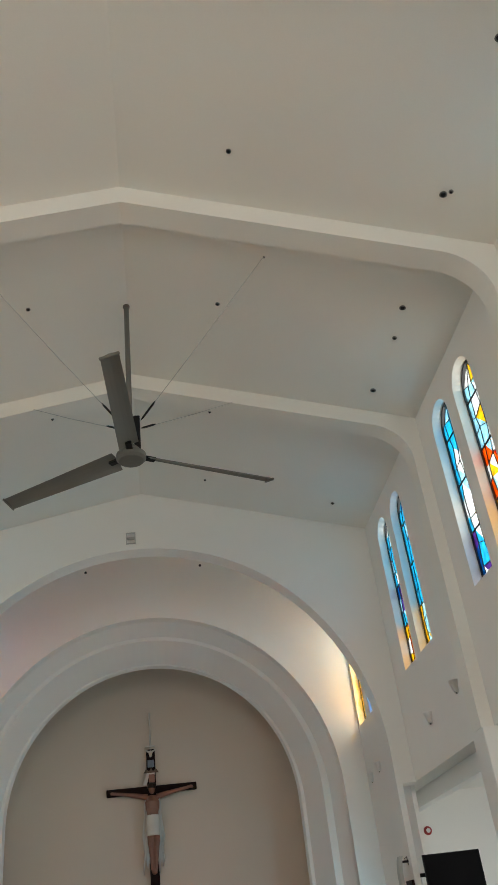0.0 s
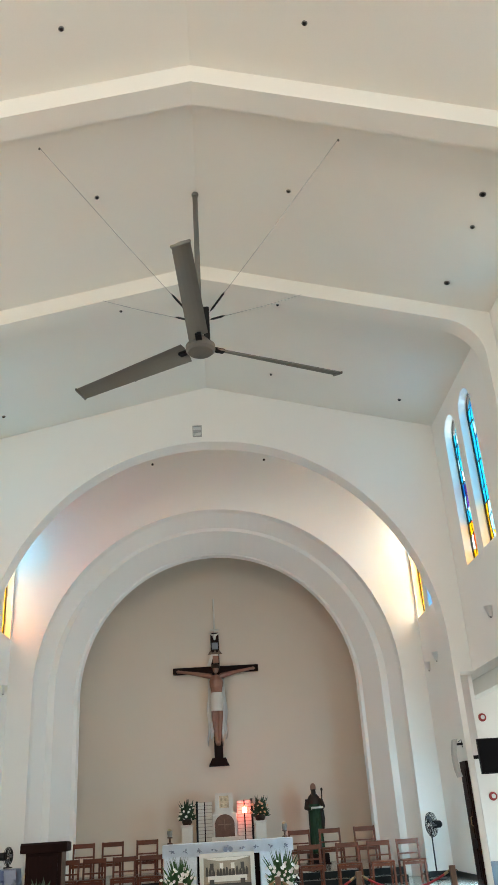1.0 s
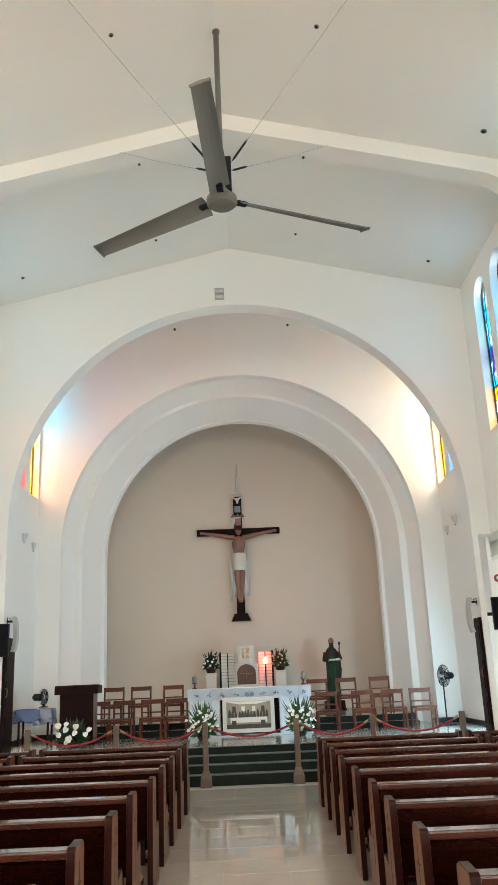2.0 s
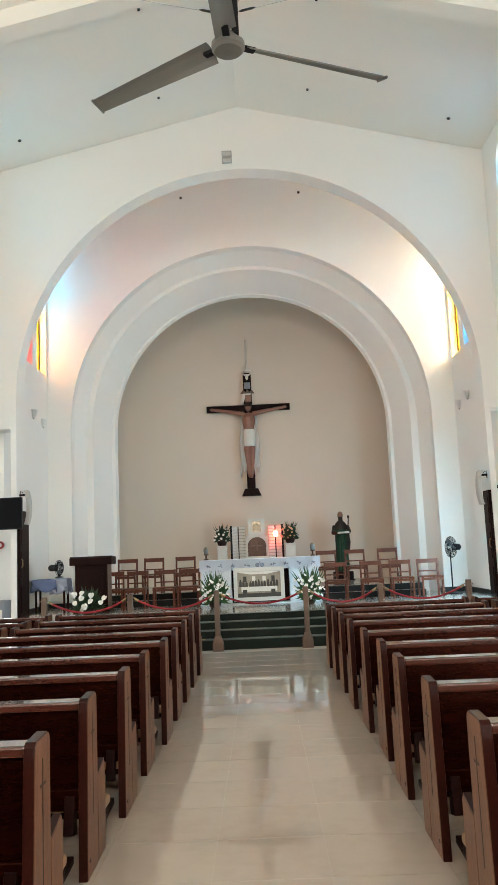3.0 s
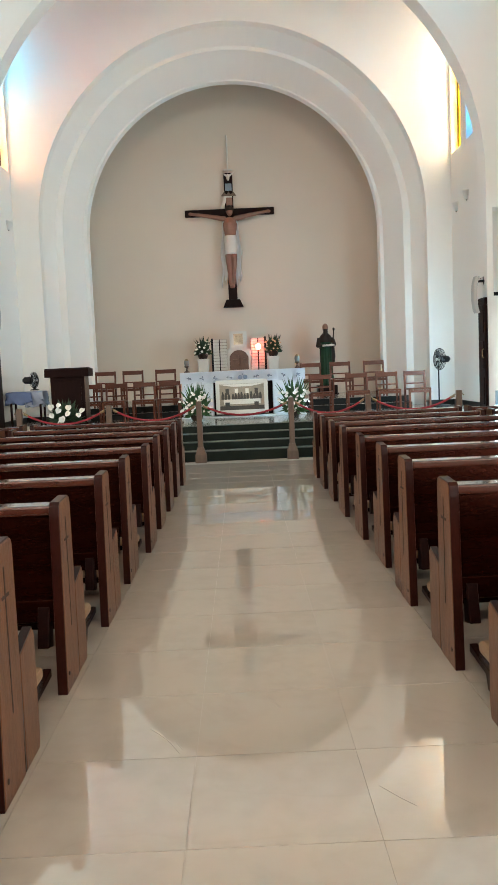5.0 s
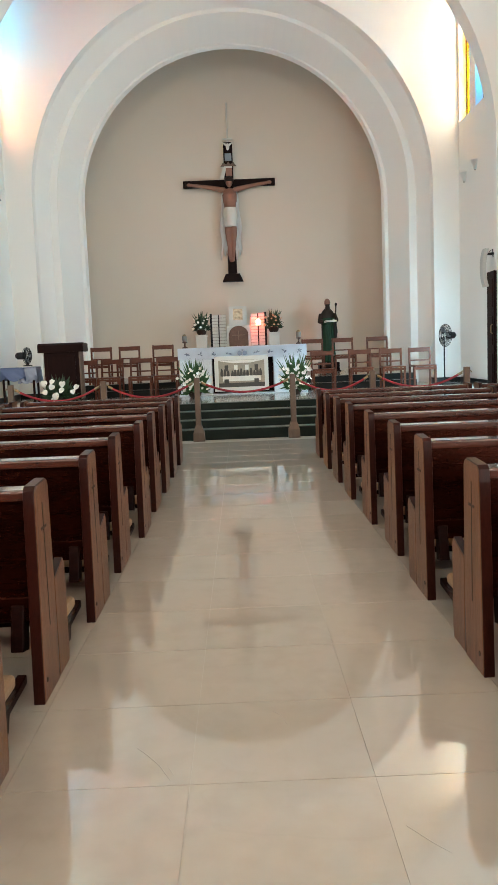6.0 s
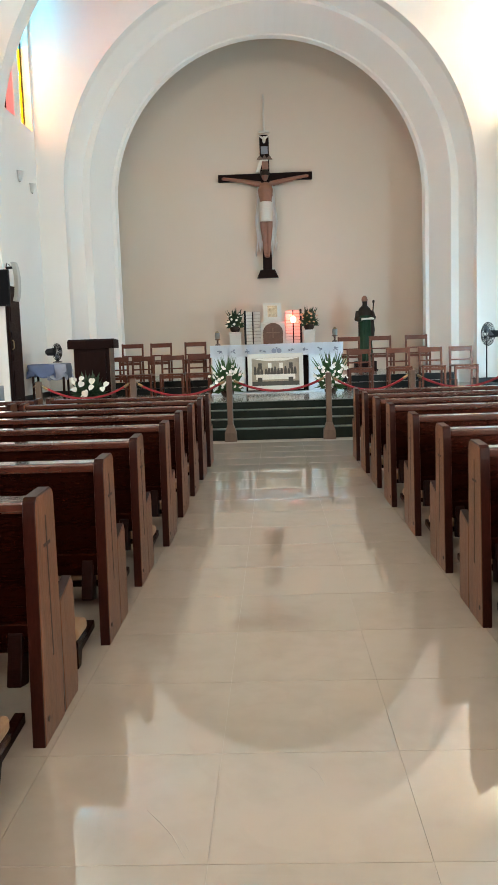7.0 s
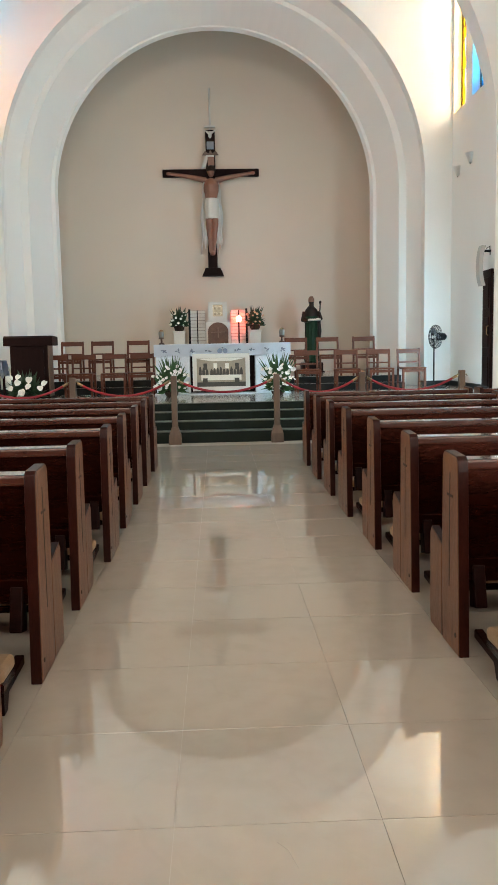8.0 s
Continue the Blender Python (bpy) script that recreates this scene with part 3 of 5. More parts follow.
def ceiling_fan():
    fx, fy, fz = -0.10, 8.90, 7.80
    fan = thing("ceiling_fan", pose(fx, fy, fz), "large grey three-bladed ceiling fan on a long rod", "ceiling fan")
    part("rod", tube([(0, 0, 0.12), (0, 0, RIDGE - fz + 0.01)], 0.04, n=12), STEEL, fan, smooth=True)
    part("ceiling_plate", lathe([(0.042, RIDGE - fz - 0.05), (0.052, RIDGE - fz - 0.04), (0.055, RIDGE - fz - 0.006)], n=18), STEEL, fan)
    part("hub", lathe([(0.06, -0.10), (0.17, -0.085), (0.205, -0.05), (0.205, 0.02), (0.15, 0.06), (0.10, 0.14)], n=28), STEEL, fan, "grey metal hub cap")
    part("motor_box", box(0.05, 0.14, -0.09, 0.09, 0.1, 0.62, 0.01), BLACK, fan, "black motor control box")
    for k, a in enumerate((266, 146.5, 24)):
        bm = bmesh.new()
        rows = []
        for i in range(9):
            s = 0.24 + (2.22 - 0.24) * i / 8
            half = 0.15 - 0.035 * i / 8
            tw = radians(30 - 11 * i / 8)
            prof = []
            for (u, h) in ((-1, 0.0), (-0.5, 0.028), (0, 0.036), (0.5, 0.03), (1, 0.0), (0.5, 0.016), (0, 0.02), (-0.5, 0.014)):
                cu, ch = u * half, h
                prof.append(bm.verts.new((s, cu * math.cos(tw) - ch * math.sin(tw), cu * math.sin(tw) + ch * math.cos(tw) + 0.01 * i / 8)))
            rows.append(prof)
        for p, q in zip(rows, rows[1:]):
            for m in range(8):
                bm.faces.new((p[m], p[(m + 1) % 8], q[(m + 1) % 8], q[m]))
        bm.faces.new(rows[0])
        bm.faces.new(rows[-1][::-1])
        bl = part("blade", bm, STEEL, fan, "grey aluminium blade")
        bl.matrix_basis = pose(0, 0, 0, 0, 0, a)
        tip = part("blade_tip", box(2.21, 2.235, -0.125, 0.125, -0.012, 0.03, 0.008), STEEL, bl)
        tip.matrix_basis = pose(0, 0, 0.0, 19, 0, 0)
        part("blade_bracket", box(0.16, 0.36, -0.045, 0.045, -0.015, 0.03, 0.008), BLACK, bl)
    for dx, dy in ((-2.02, -1.48), (1.98, -1.48), (-1.85, 2.0), (1.95, 2.0)):
        zz = ceiling_z(fx + dx) - fz
        a, b = Vector((0.04 * (1 if dx > 0 else -1), 0, 0.42)), Vector((dx, dy, zz + 0.01))
        w = part("guy_wire", tube([a, a.lerp(b, 0.5) + Vector((0, 0, -0.02)), b], 0.005, n=5), VENTGREY, fan)
        part("turnbuckle", tube([a.lerp(b, 0.06), a.lerp(b, 0.08), a.lerp(b, 0.15), a.lerp(b, 0.17)], [0.007, 0.016, 0.016, 0.007], n=6), BLACK, w)
        part("wire_anchor", tube([b - Vector((0, 0, 0.03)), b + Vector((0, 0, 0.01))], 0.014, n=8), STEEL, w)
    return fan


ceiling_fan()


def downlight(x, y, r=0.06):
    t = math.atan(SLOPE) * (1 if x > XC else -1)
    li = thing("ceiling_spotlight", Matrix.Translation((x, y, ceiling_z(x))) @ Matrix.Rotation(t, 4, "Y"), "small dark spotlight recessed in the white ceiling", "spotlight", "ceiling spotlights")
    part("ring", lathe([(r, 0.004), (r * 1.1, -0.012), (r * 0.85, -0.02), (r * 0.8, -0.004)], n=16), STEEL, li)
    part("lens", lathe([(r * 0.8, -0.006), (r * 0.55, -0.03), (r * 0.2, -0.034)], n=14), BLACK, li, "black lamp face")
    return li


for y in (2.9, 5.75, 8.53, 11.44, 13.95):
    for dx in (-1.45, 1.37):
        downlight(XC + dx, y, 0.032 if y < 11 else 0.025)
for y in (3.85, 5.9, 8.0, 10.06, 14.1):
    for dx in (-4.14, 4.02):
        downlight(XC + dx, y, 0.045 if y < 12 else 0.034)
for dx in (-1.5, 1.42):
    li = thing("wall_spotlight", pose(XC + dx, Y_FRONT - 0.002, 10.37), "small dark spotlight set high in the chancel wall", "spotlight", "chancel spotlights")
    part("ring", tube([(0, 0.0, 0), (0, -0.02, 0), (0, -0.03, 0)], [0.034, 0.034, 0.028], n=16), STEEL, li)
    part("lens", tube([(0, -0.028, 0), (0, -0.045, -0.006)], [0.025, 0.02], n=14), BLACK, li, "black lamp face")
downlight(XC + 4.1, 5.84, 0.028)
downlight(XC + 4.06, 8.68, 0.034)

vent = thing("wall_vent", pose(-0.31, Y_ARCH - 0.003, 9.34), "small grey double wall vent over the arch", "vent")
for k in (0, 1):
    z = 0.135 * k
    part("frame", holed([(-0.1, z), (0.1, z), (0.1, z + 0.125), (-0.1, z + 0.125)], [[(-0.08, z + 0.02), (0.08, z + 0.02), (0.08, z + 0.105), (-0.08, z + 0.105)]], along_y(-0.03), 0.03), VENTGREY, vent)
    for j in range(3):
        part("slat", box(-0.08, 0.08, -0.02, -0.004, z + 0.028 + 0.027 * j, z + 0.042 + 0.027 * j), BRIGHT, vent)

# ---------------------------------------------------------------- pews


def pew(length, name="pew"):
    """A bench that faces the altar; its rear lower edge stands on the local x axis."""
    p = thing(name, pose(0, 0, 0), "varnished red-brown wooden pew with carved crosses on its ends", "pew", "rows of pews")
    h = length / 2
    for sgn in (-1, 1):
        xo = sgn * h
        pl = along_x(xo, -sgn)
        end = part("end_panel", prism([(0.0, 0.0), (0.265, 0.0), (0.285, 0.45), (0.282, 0.855), (0.272, 0.876), (0.25, 0.885), (0.075, 0.877), (0.054, 0.862), (0.046, 0.81), (0.02, 0.35)], pl, 0.05, bevel=0.006), WOODEND, p, "lighter brown end board")
        edge = [(0.0, 0.0), (0.02, 0.35), (0.046, 0.81), (0.054, 0.862), (0.075, 0.877), (0.25, 0.885)]
        part("edge_strip", prism([(y - 0.004, z + (0.004 if z > 0.8 else 0)) for y, z in edge] + [(y + 0.012, z - (0.012 if z > 0.8 else 0)) for y, z in reversed(edge)], along_x(xo - sgn * 0.002, -sgn), 0.046, bevel=0.003), EDGEWOOD, end, "dark red polished edge")
        g = xo + sgn * 0.0015
        bm = box(min(g, g - sgn * 0.004), max(g, g - sgn * 0.004), 0.152, 0.162, 0.28, 0.80)
        box(min(g, g - sgn * 0.004), max(g, g - sgn * 0.004), 0.115, 0.2, 0.69, 0.702, bm=bm)
        part("carved_cross", bm, CARVED, end)
        part("plug", tube([(xo + sgn * 0.003, 0.05, 0.085), (xo - sgn * 0.01, 0.05, 0.085)], 0.011, n=8), CARVED, end)
        se = part("seat_end", prism([(0.30, 0.0), (0.49, 0.0), (0.505, 0.05), (0.508, 0.455), (0.485, 0.485), (0.30, 0.435)], along_x(xo - sgn * 0.004, -sgn), 0.04, bevel=0.005), WOODEND, p, "low brown board closing the seat")
        part("edge_strip", prism([(0.289, 0.0), (0.301, 0.0), (0.301, 0.43), (0.483, 0.479), (0.483, 0.489), (0.289, 0.44)], along_x(xo - sgn * 0.006, -sgn), 0.036), EDGEWOOD, se)
        bx = sorted((xo - sgn * 0.075, xo - sgn * 0.13))
        part("bracket", prism([(0.0, 0.22), (0.09, 0.20), (0.12, 0.4), (0.05, 0.4)], along_x(bx[0], 1), bx[1] - bx[0], bevel=0.006), WOOD, p)
    xi = h - 0.051
    # seat, back and kneeler take the wood colour darkened for shade
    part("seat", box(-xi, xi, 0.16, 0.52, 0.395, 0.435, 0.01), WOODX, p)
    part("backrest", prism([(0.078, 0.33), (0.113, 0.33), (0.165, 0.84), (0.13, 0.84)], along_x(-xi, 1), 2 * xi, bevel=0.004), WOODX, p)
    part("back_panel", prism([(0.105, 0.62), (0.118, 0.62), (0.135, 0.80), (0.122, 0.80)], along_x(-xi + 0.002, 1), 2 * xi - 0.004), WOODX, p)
    part("top_rail", box(-xi, xi, 0.09, 0.225, 0.815, 0.862, 0.012, seg=2), RAILWOOD, p, "glossy top rail")
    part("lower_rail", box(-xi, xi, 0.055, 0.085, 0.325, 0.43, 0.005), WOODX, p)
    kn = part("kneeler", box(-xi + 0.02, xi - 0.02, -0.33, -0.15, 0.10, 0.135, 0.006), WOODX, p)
    part("pad", box(-xi + 0.018, xi - 0.018, -0.335, -0.145, 0.135, 0.195, 0.02, seg=2), PAD, kn, "tan padded kneeler top")
    for sgn in (-1, 1):
        xs = sorted((sgn * (xi - 0.03), sgn * (xi - 0.07)))
        part("kneeler_leg", prism([(-0.30, 0.0), (-0.25, 0.0), (-0.22, 0.06), (0.04, 0.075), (0.04, 0.115), (-0.15, 0.099), (-0.30, 0.099)], along_x(xs[0], 1), xs[1] - xs[0], bevel=0.005), WOOD, kn)
    return p


long_pew, short_pew = pew(2.03), pew(1.46)
# rear edge and aisle edge of each row, from the altar back
ROWS_EAST = [(11.38, 0.92), (10.33, 0.915), (9.32, 0.915), (8.33, 0.915), (7.21, 0.925), (6.20, 0.935), (5.22, 0.91), (4.15, 0.90)] + [(3.12 - 1.03 * k, 0.90) for k in range(5)]
ROWS_WEST = [(11.22, -0.89), (10.18, -0.89), (9.14, -0.885), (8.12, -0.885), (7.08, -0.87), (6.07, -0.905), (5.09, -0.90), (4.07, -0.925)] + [(3.05 - 1.02 * k, -0.92) for k in range(5)]
rnd = random.Random(21)
for sgn, rows in ((1, ROWS_EAST), (-1, ROWS_WEST)):
    for y, xa in rows:
        for src, x in ((long_pew, xa + sgn * 1.015), (short_pew, xa + sgn * 2.85)):
            y2 = y if src is long_pew else y + 0.02 * sgn
            if abs(x) > 3 and -0.2 < (y2 - 6.0) < 0.62:
                continue
            copy_thing(src, pose(x, y2, floor_z(y2), rx=-math.degrees(math.atan(FALL)), rz=rnd.uniform(-0.15, 0.15)) @ Matrix.Diagonal((1, 1, 1.018, 1)))
for src in (long_pew, short_pew):
    for o in [*src.children_recursive, src]:
        bpy.data.objects.remove(o)

# ---------------------------------------------------------------- rope barrier at the steps


def rope_post(x):
    p = thing("barrier_post", pose(x, 14.08, floor_z(14.08)), "square grey-brown wooden post with a flared base", "post", "posts of the rope barrier")
    part("shaft", box(-0.045, 0.045, -0.045, 0.045, 0.2, 1.04, 0.008), POSTWOOD, p)
    bm = bmesh.new()
    a = [bm.verts.new((sx * 0.095, sy * 0.095, 0)) for sx, sy in ((-1, -1), (1, -1), (1, 1), (-1, 1))]
    b = [bm.verts.new((sx * 0.09, sy * 0.09, 0.14)) for sx, sy in ((-1, -1), (1, -1), (1, 1), (-1, 1))]
    c = [bm.verts.new((sx * 0.05, sy * 0.05, 0.26)) for sx, sy in ((-1, -1), (1, -1), (1, 1), (-1, 1))]
    for u, v in ((a, b), (b, c)):
        for k in range(4):
            bm.faces.new((u[k], u[(k + 1) % 4], v[(k + 1) % 4], v[k]))
    bm.faces.new(a[::-1])
    bm.faces.new(c)
    part("base", bm, POSTWOOD, p)
    for sgn in (-1, 1):
        part("hook", tube([(sgn * 0.04, 0, 0.97), (sgn * 0.07, 0, 0.975), (sgn * 0.085, 0, 0.95)], 0.008, n=6), BRASS, p)
    return p


POSTS = [-5.3, -3.82, -2.31, -0.79, 0.77, 2.08, 3.62, 5.1]
for x in POSTS[1:-1]:
    rope_post(x)
for a, b in zip(POSTS[1:-1], POSTS[2:-1]):
    sag = 0.17 if abs(a + b) < 0.2 else 0.2
    rp = thing("barrier_rope", pose((a + b) / 2, 14.08, 0), "sagging red velvet rope hung between wooden posts", "rope", "ropes of the barrier")
    half = (b - a) / 2 - 0.085
    path = [(half * (2 * i / 16 - 1), 0, 0.88 - sag * (1 - (2 * i / 16 - 1) ** 2)) for i in range(17)]
    part("rope", tube(path, 0.018, n=8), ROPE, rp, smooth=True)
    for i, j in ((0, 1), (-1, -2)):
        q, d = Vector(path[i]), (Vector(path[j]) - Vector(path[i])).normalized()
        part("end_cap", tube([q - d * 0.01, q + d * 0.07], 0.022, n=8), BRASS, rp, "brass end cap")

# ---------------------------------------------------------------- altar


def altar():
    al = thing("altar", pose(-0.02, 17.2, PLAT), "pale marble altar table with two broad panels", "altar")
    part("tabletop", box(-1.28, 1.28, 0.0, 0.68, 0.885, 0.95, 0.006), MARBLE, al)
    for sgn in (-1, 1):
        xs = sorted((sgn * 0.62, sgn * 1.25))
        part("side_panel", box(xs[0], xs[1], 0.03, 0.64, 0.03, 0.885, 0.008), MARBLE, al)
        part("pilaster", box(*sorted((sgn * 1.2, sgn * 1.262)), 0.018, 0.03, 0.03, 0.885), MARBLE, al)
    part("plinth", box(-1.30, 1.30, -0.01, 0.67, 0.0, 0.03, 0.004), MARBLE, al)
    # dark block fills the opening and stands in for its shade
    part("recess", box(-0.62, 0.62, 0.3, 0.6, 0.03, 0.885), DARKWOOD, al, "dark block for the shaded recess behind the picture")
    return al


altar()
cl = thing("altar_cloth", pose(-0.02, 17.2, PLAT + 0.95), "white cloth with a floral border on the altar", "tablecloth")
part("top", box(-1.295, 1.295, -0.014, 0.69, 0.002, 0.012, 0.003), CLOTH, cl)
bm = bmesh.new()
n = 60
rows = [[bm.verts.new((-1.295 + 2.59 * i / n, -0.016 - 0.006 * math.sin(i * 0.9) * j / 3 - 0.002 * j, 0.006 - 0.075 * j)) for i in range(n + 1)] for j in range(4)]
for a, b in zip(rows, rows[1:]):
    for i in range(n):
        bm.faces.new((a[i], a[i + 1], b[i + 1], b[i]))
bmesh.ops.solidify(bm, geom=bm.faces[:], thickness=0.004)
front = part("front_fall", bm, CLOTH, cl)
rnd = random.Random(4)
for k in range(9):
    bm = bmesh.new()
    cx = -1.12 + 0.28 * k
    z = -0.115
    if k == 4:
        for d in (-0.05, 0.05):
            r = bmesh.ops.create_circle(bm, cap_ends=True, radius=0.048, segments=14, matrix=Matrix.Translation((cx + d, -0.031, z - 0.01)) @ Matrix.Rotation(radians(90), 4, "X"))
        prism([(cx - 0.02, z + 0.06), (cx + 0.02, z + 0.06), (cx, z + 0.03)], along_y(-0.034), 0.003, bm)
    else:
        for j in range(5):
            a = rnd.uniform(0, 6.28)
            L = rnd.uniform(0.05, 0.1)
            ax, az = math.cos(a) * L, math.sin(a) * L * 0.6
            nx, nz = -math.sin(a) * 0.012, math.cos(a) * 0.012
            prism([(cx, z), (cx + ax * 0.5 + nx, z + az * 0.5 + nz), (cx + ax, z + az), (cx + ax * 0.5 - nx, z + az * 0.5 - nz)], along_y(-0.034 - 0.0006 * j), 0.003, bm)
    part("embroidered_flower", bm, EMBROID, front)

pic = thing("framed_picture", pose(-0.03, 17.08, PLAT + 0.075, -5), "sepia print in a cream frame leaning on the altar", "picture")
part("frame", holed([(-0.56, 0), (0.52, 0), (0.52, 0.70), (-0.56, 0.70)], [[(-0.48, 0.08), (0.44, 0.08), (0.44, 0.62), (-0.48, 0.62)]], along_y(0), 0.035), FRAMEW, pic)
sh = part("print", box(-0.48, 0.44, 0.012, 0.02, 0.08, 0.62), SEPIA, pic)
part("table_shape", box(-0.40, 0.36, 0.009, 0.0118, 0.20, 0.31), SEPIAL, sh)
part("floor_shape", box(-0.478, 0.438, 0.0095, 0.0117, 0.082, 0.165), SEPIAD, sh)
part("wall_shape", prism([(-0.47, 0.61), (-0.2, 0.56), (0.16, 0.56), (0.43, 0.61), (0.43, 0.615), (-0.47, 0.615)], along_y(0.0095), 0.0022), SEPIAL, sh)
rnd = random.Random(8)
for k in range(13):
    cx = -0.41 + 0.065 * k + rnd.uniform(-0.012, 0.012)
    hh = rnd.uniform(0.1, 0.16)
    part("blot", prism([(cx - 0.03, 0.30), (cx + 0.03, 0.30), (cx + 0.026, 0.30 + hh * 0.6), (cx + 0.01, 0.30 + hh), (cx - 0.012, 0.30 + hh), (cx - 0.026, 0.30 + hh * 0.55)], along_y(0.0085 - 0.0001 * k), 0.002), SEPIAD, sh)
for cx in (-0.32, -0.13, 0.09, 0.28):
    part("blot", box(cx - 0.035, cx + 0.035, 0.0088, 0.0112, 0.40 + 0.02 * (abs(cx) < 0.2), 0.52), SEPIAD if abs(cx) > 0.15 else SEPIAL, sh)
for cx in (-0.33, 0.27):
    part("blot", box(cx - 0.04, cx + 0.05, 0.0082, 0.0088, 0.14, 0.24), SEPIAD, sh)

# ---------------------------------------------------------------- flowers


def leaf(bm, base, tip, w, bend=0.0):
    base, tip = Vector(base), Vector(tip)
    d = tip - base
    side = d.cross(Vector((0.3, 0.9, 0.4))).normalized() * w
    mid = base.lerp(tip, 0.45) + Vector((0, 0, bend))
    dn = side.cross(d).normalized() * w * 0.25
    v = [bm.verts.new(p) for p in (base, mid - side, tip, mid + side, mid + dn)]
    bm.faces.new((v[0], v[1], v[4]))
    bm.faces.new((v[1], v[2], v[4]))
    bm.faces.new((v[2], v[3], v[4]))
    bm.faces.new((v[3], v[0], v[4]))


def bloom(bm, c, r, rnd, petals=6):
    c = Vector(c)
    ax = Vector((rnd.uniform(-0.6, 0.6), rnd.uniform(-1.0, -0.3), rnd.uniform(0.1, 0.9))).normalized()
    s = ax.orthogonal().normalized()
    u = ax.cross(s)
    for k in range(petals):
        a = 2 * math.pi * k / petals
        d = s * math.cos(a) + u * math.sin(a)
        e = s * -math.sin(a) + u * math.cos(a)
        v = [bm.verts.new(p) for p in (c, c + d * r * 0.6 + e * r * 0.42 + ax * r * 0.25, c + d * r + ax * r * 0.45, c + d * r * 0.6 - e * r * 0.42 + ax * r * 0.25)]
        bm.faces.new(v)


def spathe(bm, c, r, rnd):
    """One broad heart-shaped cupped petal with a short spike, as an anthurium has."""
    c = Vector(c)
    ax = Vector((rnd.uniform(-0.5, 0.5), -1.0, rnd.uniform(0.1, 0.7))).normalized()
    up = (Vector((rnd.uniform(-0.6, 0.6), 0, 1)) - ax * ax.z).normalized()
    side = ax.cross(up)
    rim = []
    for k in range(14):
        a = 2 * math.pi * k / 14
        q = r * (1.0 - 0.35 * math.exp(-((a - math.pi) / 0.45) ** 2) + 0.25 * math.exp(-(min(a, 2 * math.pi - a) / 0.4) ** 2))
        rim.append(bm.verts.new(c + (side * math.sin(a) - up * math.cos(a)) * q + ax * r * 0.22 * abs(math.sin(a))))
    hub = bm.verts.new(c)
    for k in range(14):
        bm.faces.new((hub, rim[k], rim[(k + 1) % 14]))
    tube([c, c + ax * r * 0.35 + up * r * 0.25, c + ax * r * 0.6 + up * r * 0.6], [r * 0.09, r * 0.08, r * 0.04], bm, 5)


def bouquet(name, m, label, w, h, blooms, leaves, petal, leafmat, seed, bloom_r=0.05, pot=None, spread=1.0, spikes=0, broad=False):
    rnd = random.Random(seed)
    b = thing(name, m, label, "flowers", "flower arrangements")
    part("pot", lathe(pot or [(0.09, 0), (0.12, 0.05), (0.13, 0.12), (0.11, 0.13)], n=16), BROWNROBE, b)
    bm = bmesh.new()
    for k in range(leaves):
        a = rnd.uniform(0, 2 * math.pi)
        el = rnd.uniform(-0.15, 1.35)
        L = rnd.uniform(0.55, 1.0)
        tip = (math.cos(a) * math.cos(el) * w * L * 0.5 * spread, math.sin(a) * math.cos(el) * w * L * 0.35, 0.14 + max(-0.1, math.sin(el) * (h - 0.14) * L))
        leaf(bm, (tip[0] * 0.2, tip[1] * 0.2, 0.12), tip, rnd.uniform(0.016, 0.042), rnd.uniform(-0.02, 0.06))
    for k in range(spikes):
        a = rnd.uniform(-0.75, 0.75)
        leaf(bm, (0, 0, 0.15), (math.sin(a) * h * 0.75, rnd.uniform(-0.05, 0.08), 0.12 + math.cos(a) * (h - 0.1)), 0.022)
    tagged(part("foliage", bm, leafmat, b), kind="stuff")
    for k in range(blooms):
        a = 2.39996 * k + rnd.uniform(-0.35, 0.35)
        q = math.sqrt((k + 0.6) / blooms)
        x, z = math.cos(a) * q * w * 0.44, 0.08 + (0.5 + 0.5 * math.sin(a) * q) * h * 0.66
        y = -w * 0.3 * math.sqrt(max(0.05, 1 - q * q))
        bm = bmesh.new()
        if broad:
            spathe(bm, (x, y, z), bloom_r * rnd.uniform(0.85, 1.15), rnd)
        else:
            bloom(bm, (x, y, z), bloom_r * rnd.uniform(0.7, 1.25), rnd, rnd.choice((5, 6, 7)))
        part("flower", bm, petal, b, "white petals" if petal is PETAL else "peach and orange petals")
    return b


bouquet("flower_arrangement", pose(-0.97, 16.62, PLAT), "white flowers and long leaves standing before the altar", 0.80, 0.76, 34, 210, PETAL, LEAFL, 3, 0.042, spikes=16)
bouquet("flower_arrangement", pose(0.98, 16.62, PLAT), "white flowers and broad leaves standing before the altar", 0.76, 0.80, 32, 210, PETAL, LEAFL, 5, 0.044, spikes=18)
bouquet("flower_arrangement", pose(-3.47, 16.1, PLAT), "large white anthuriums in dark leaves before the lectern", 0.84, 0.63, 10, 190, PETAL, LEAF, 9, 0.058, broad=True)
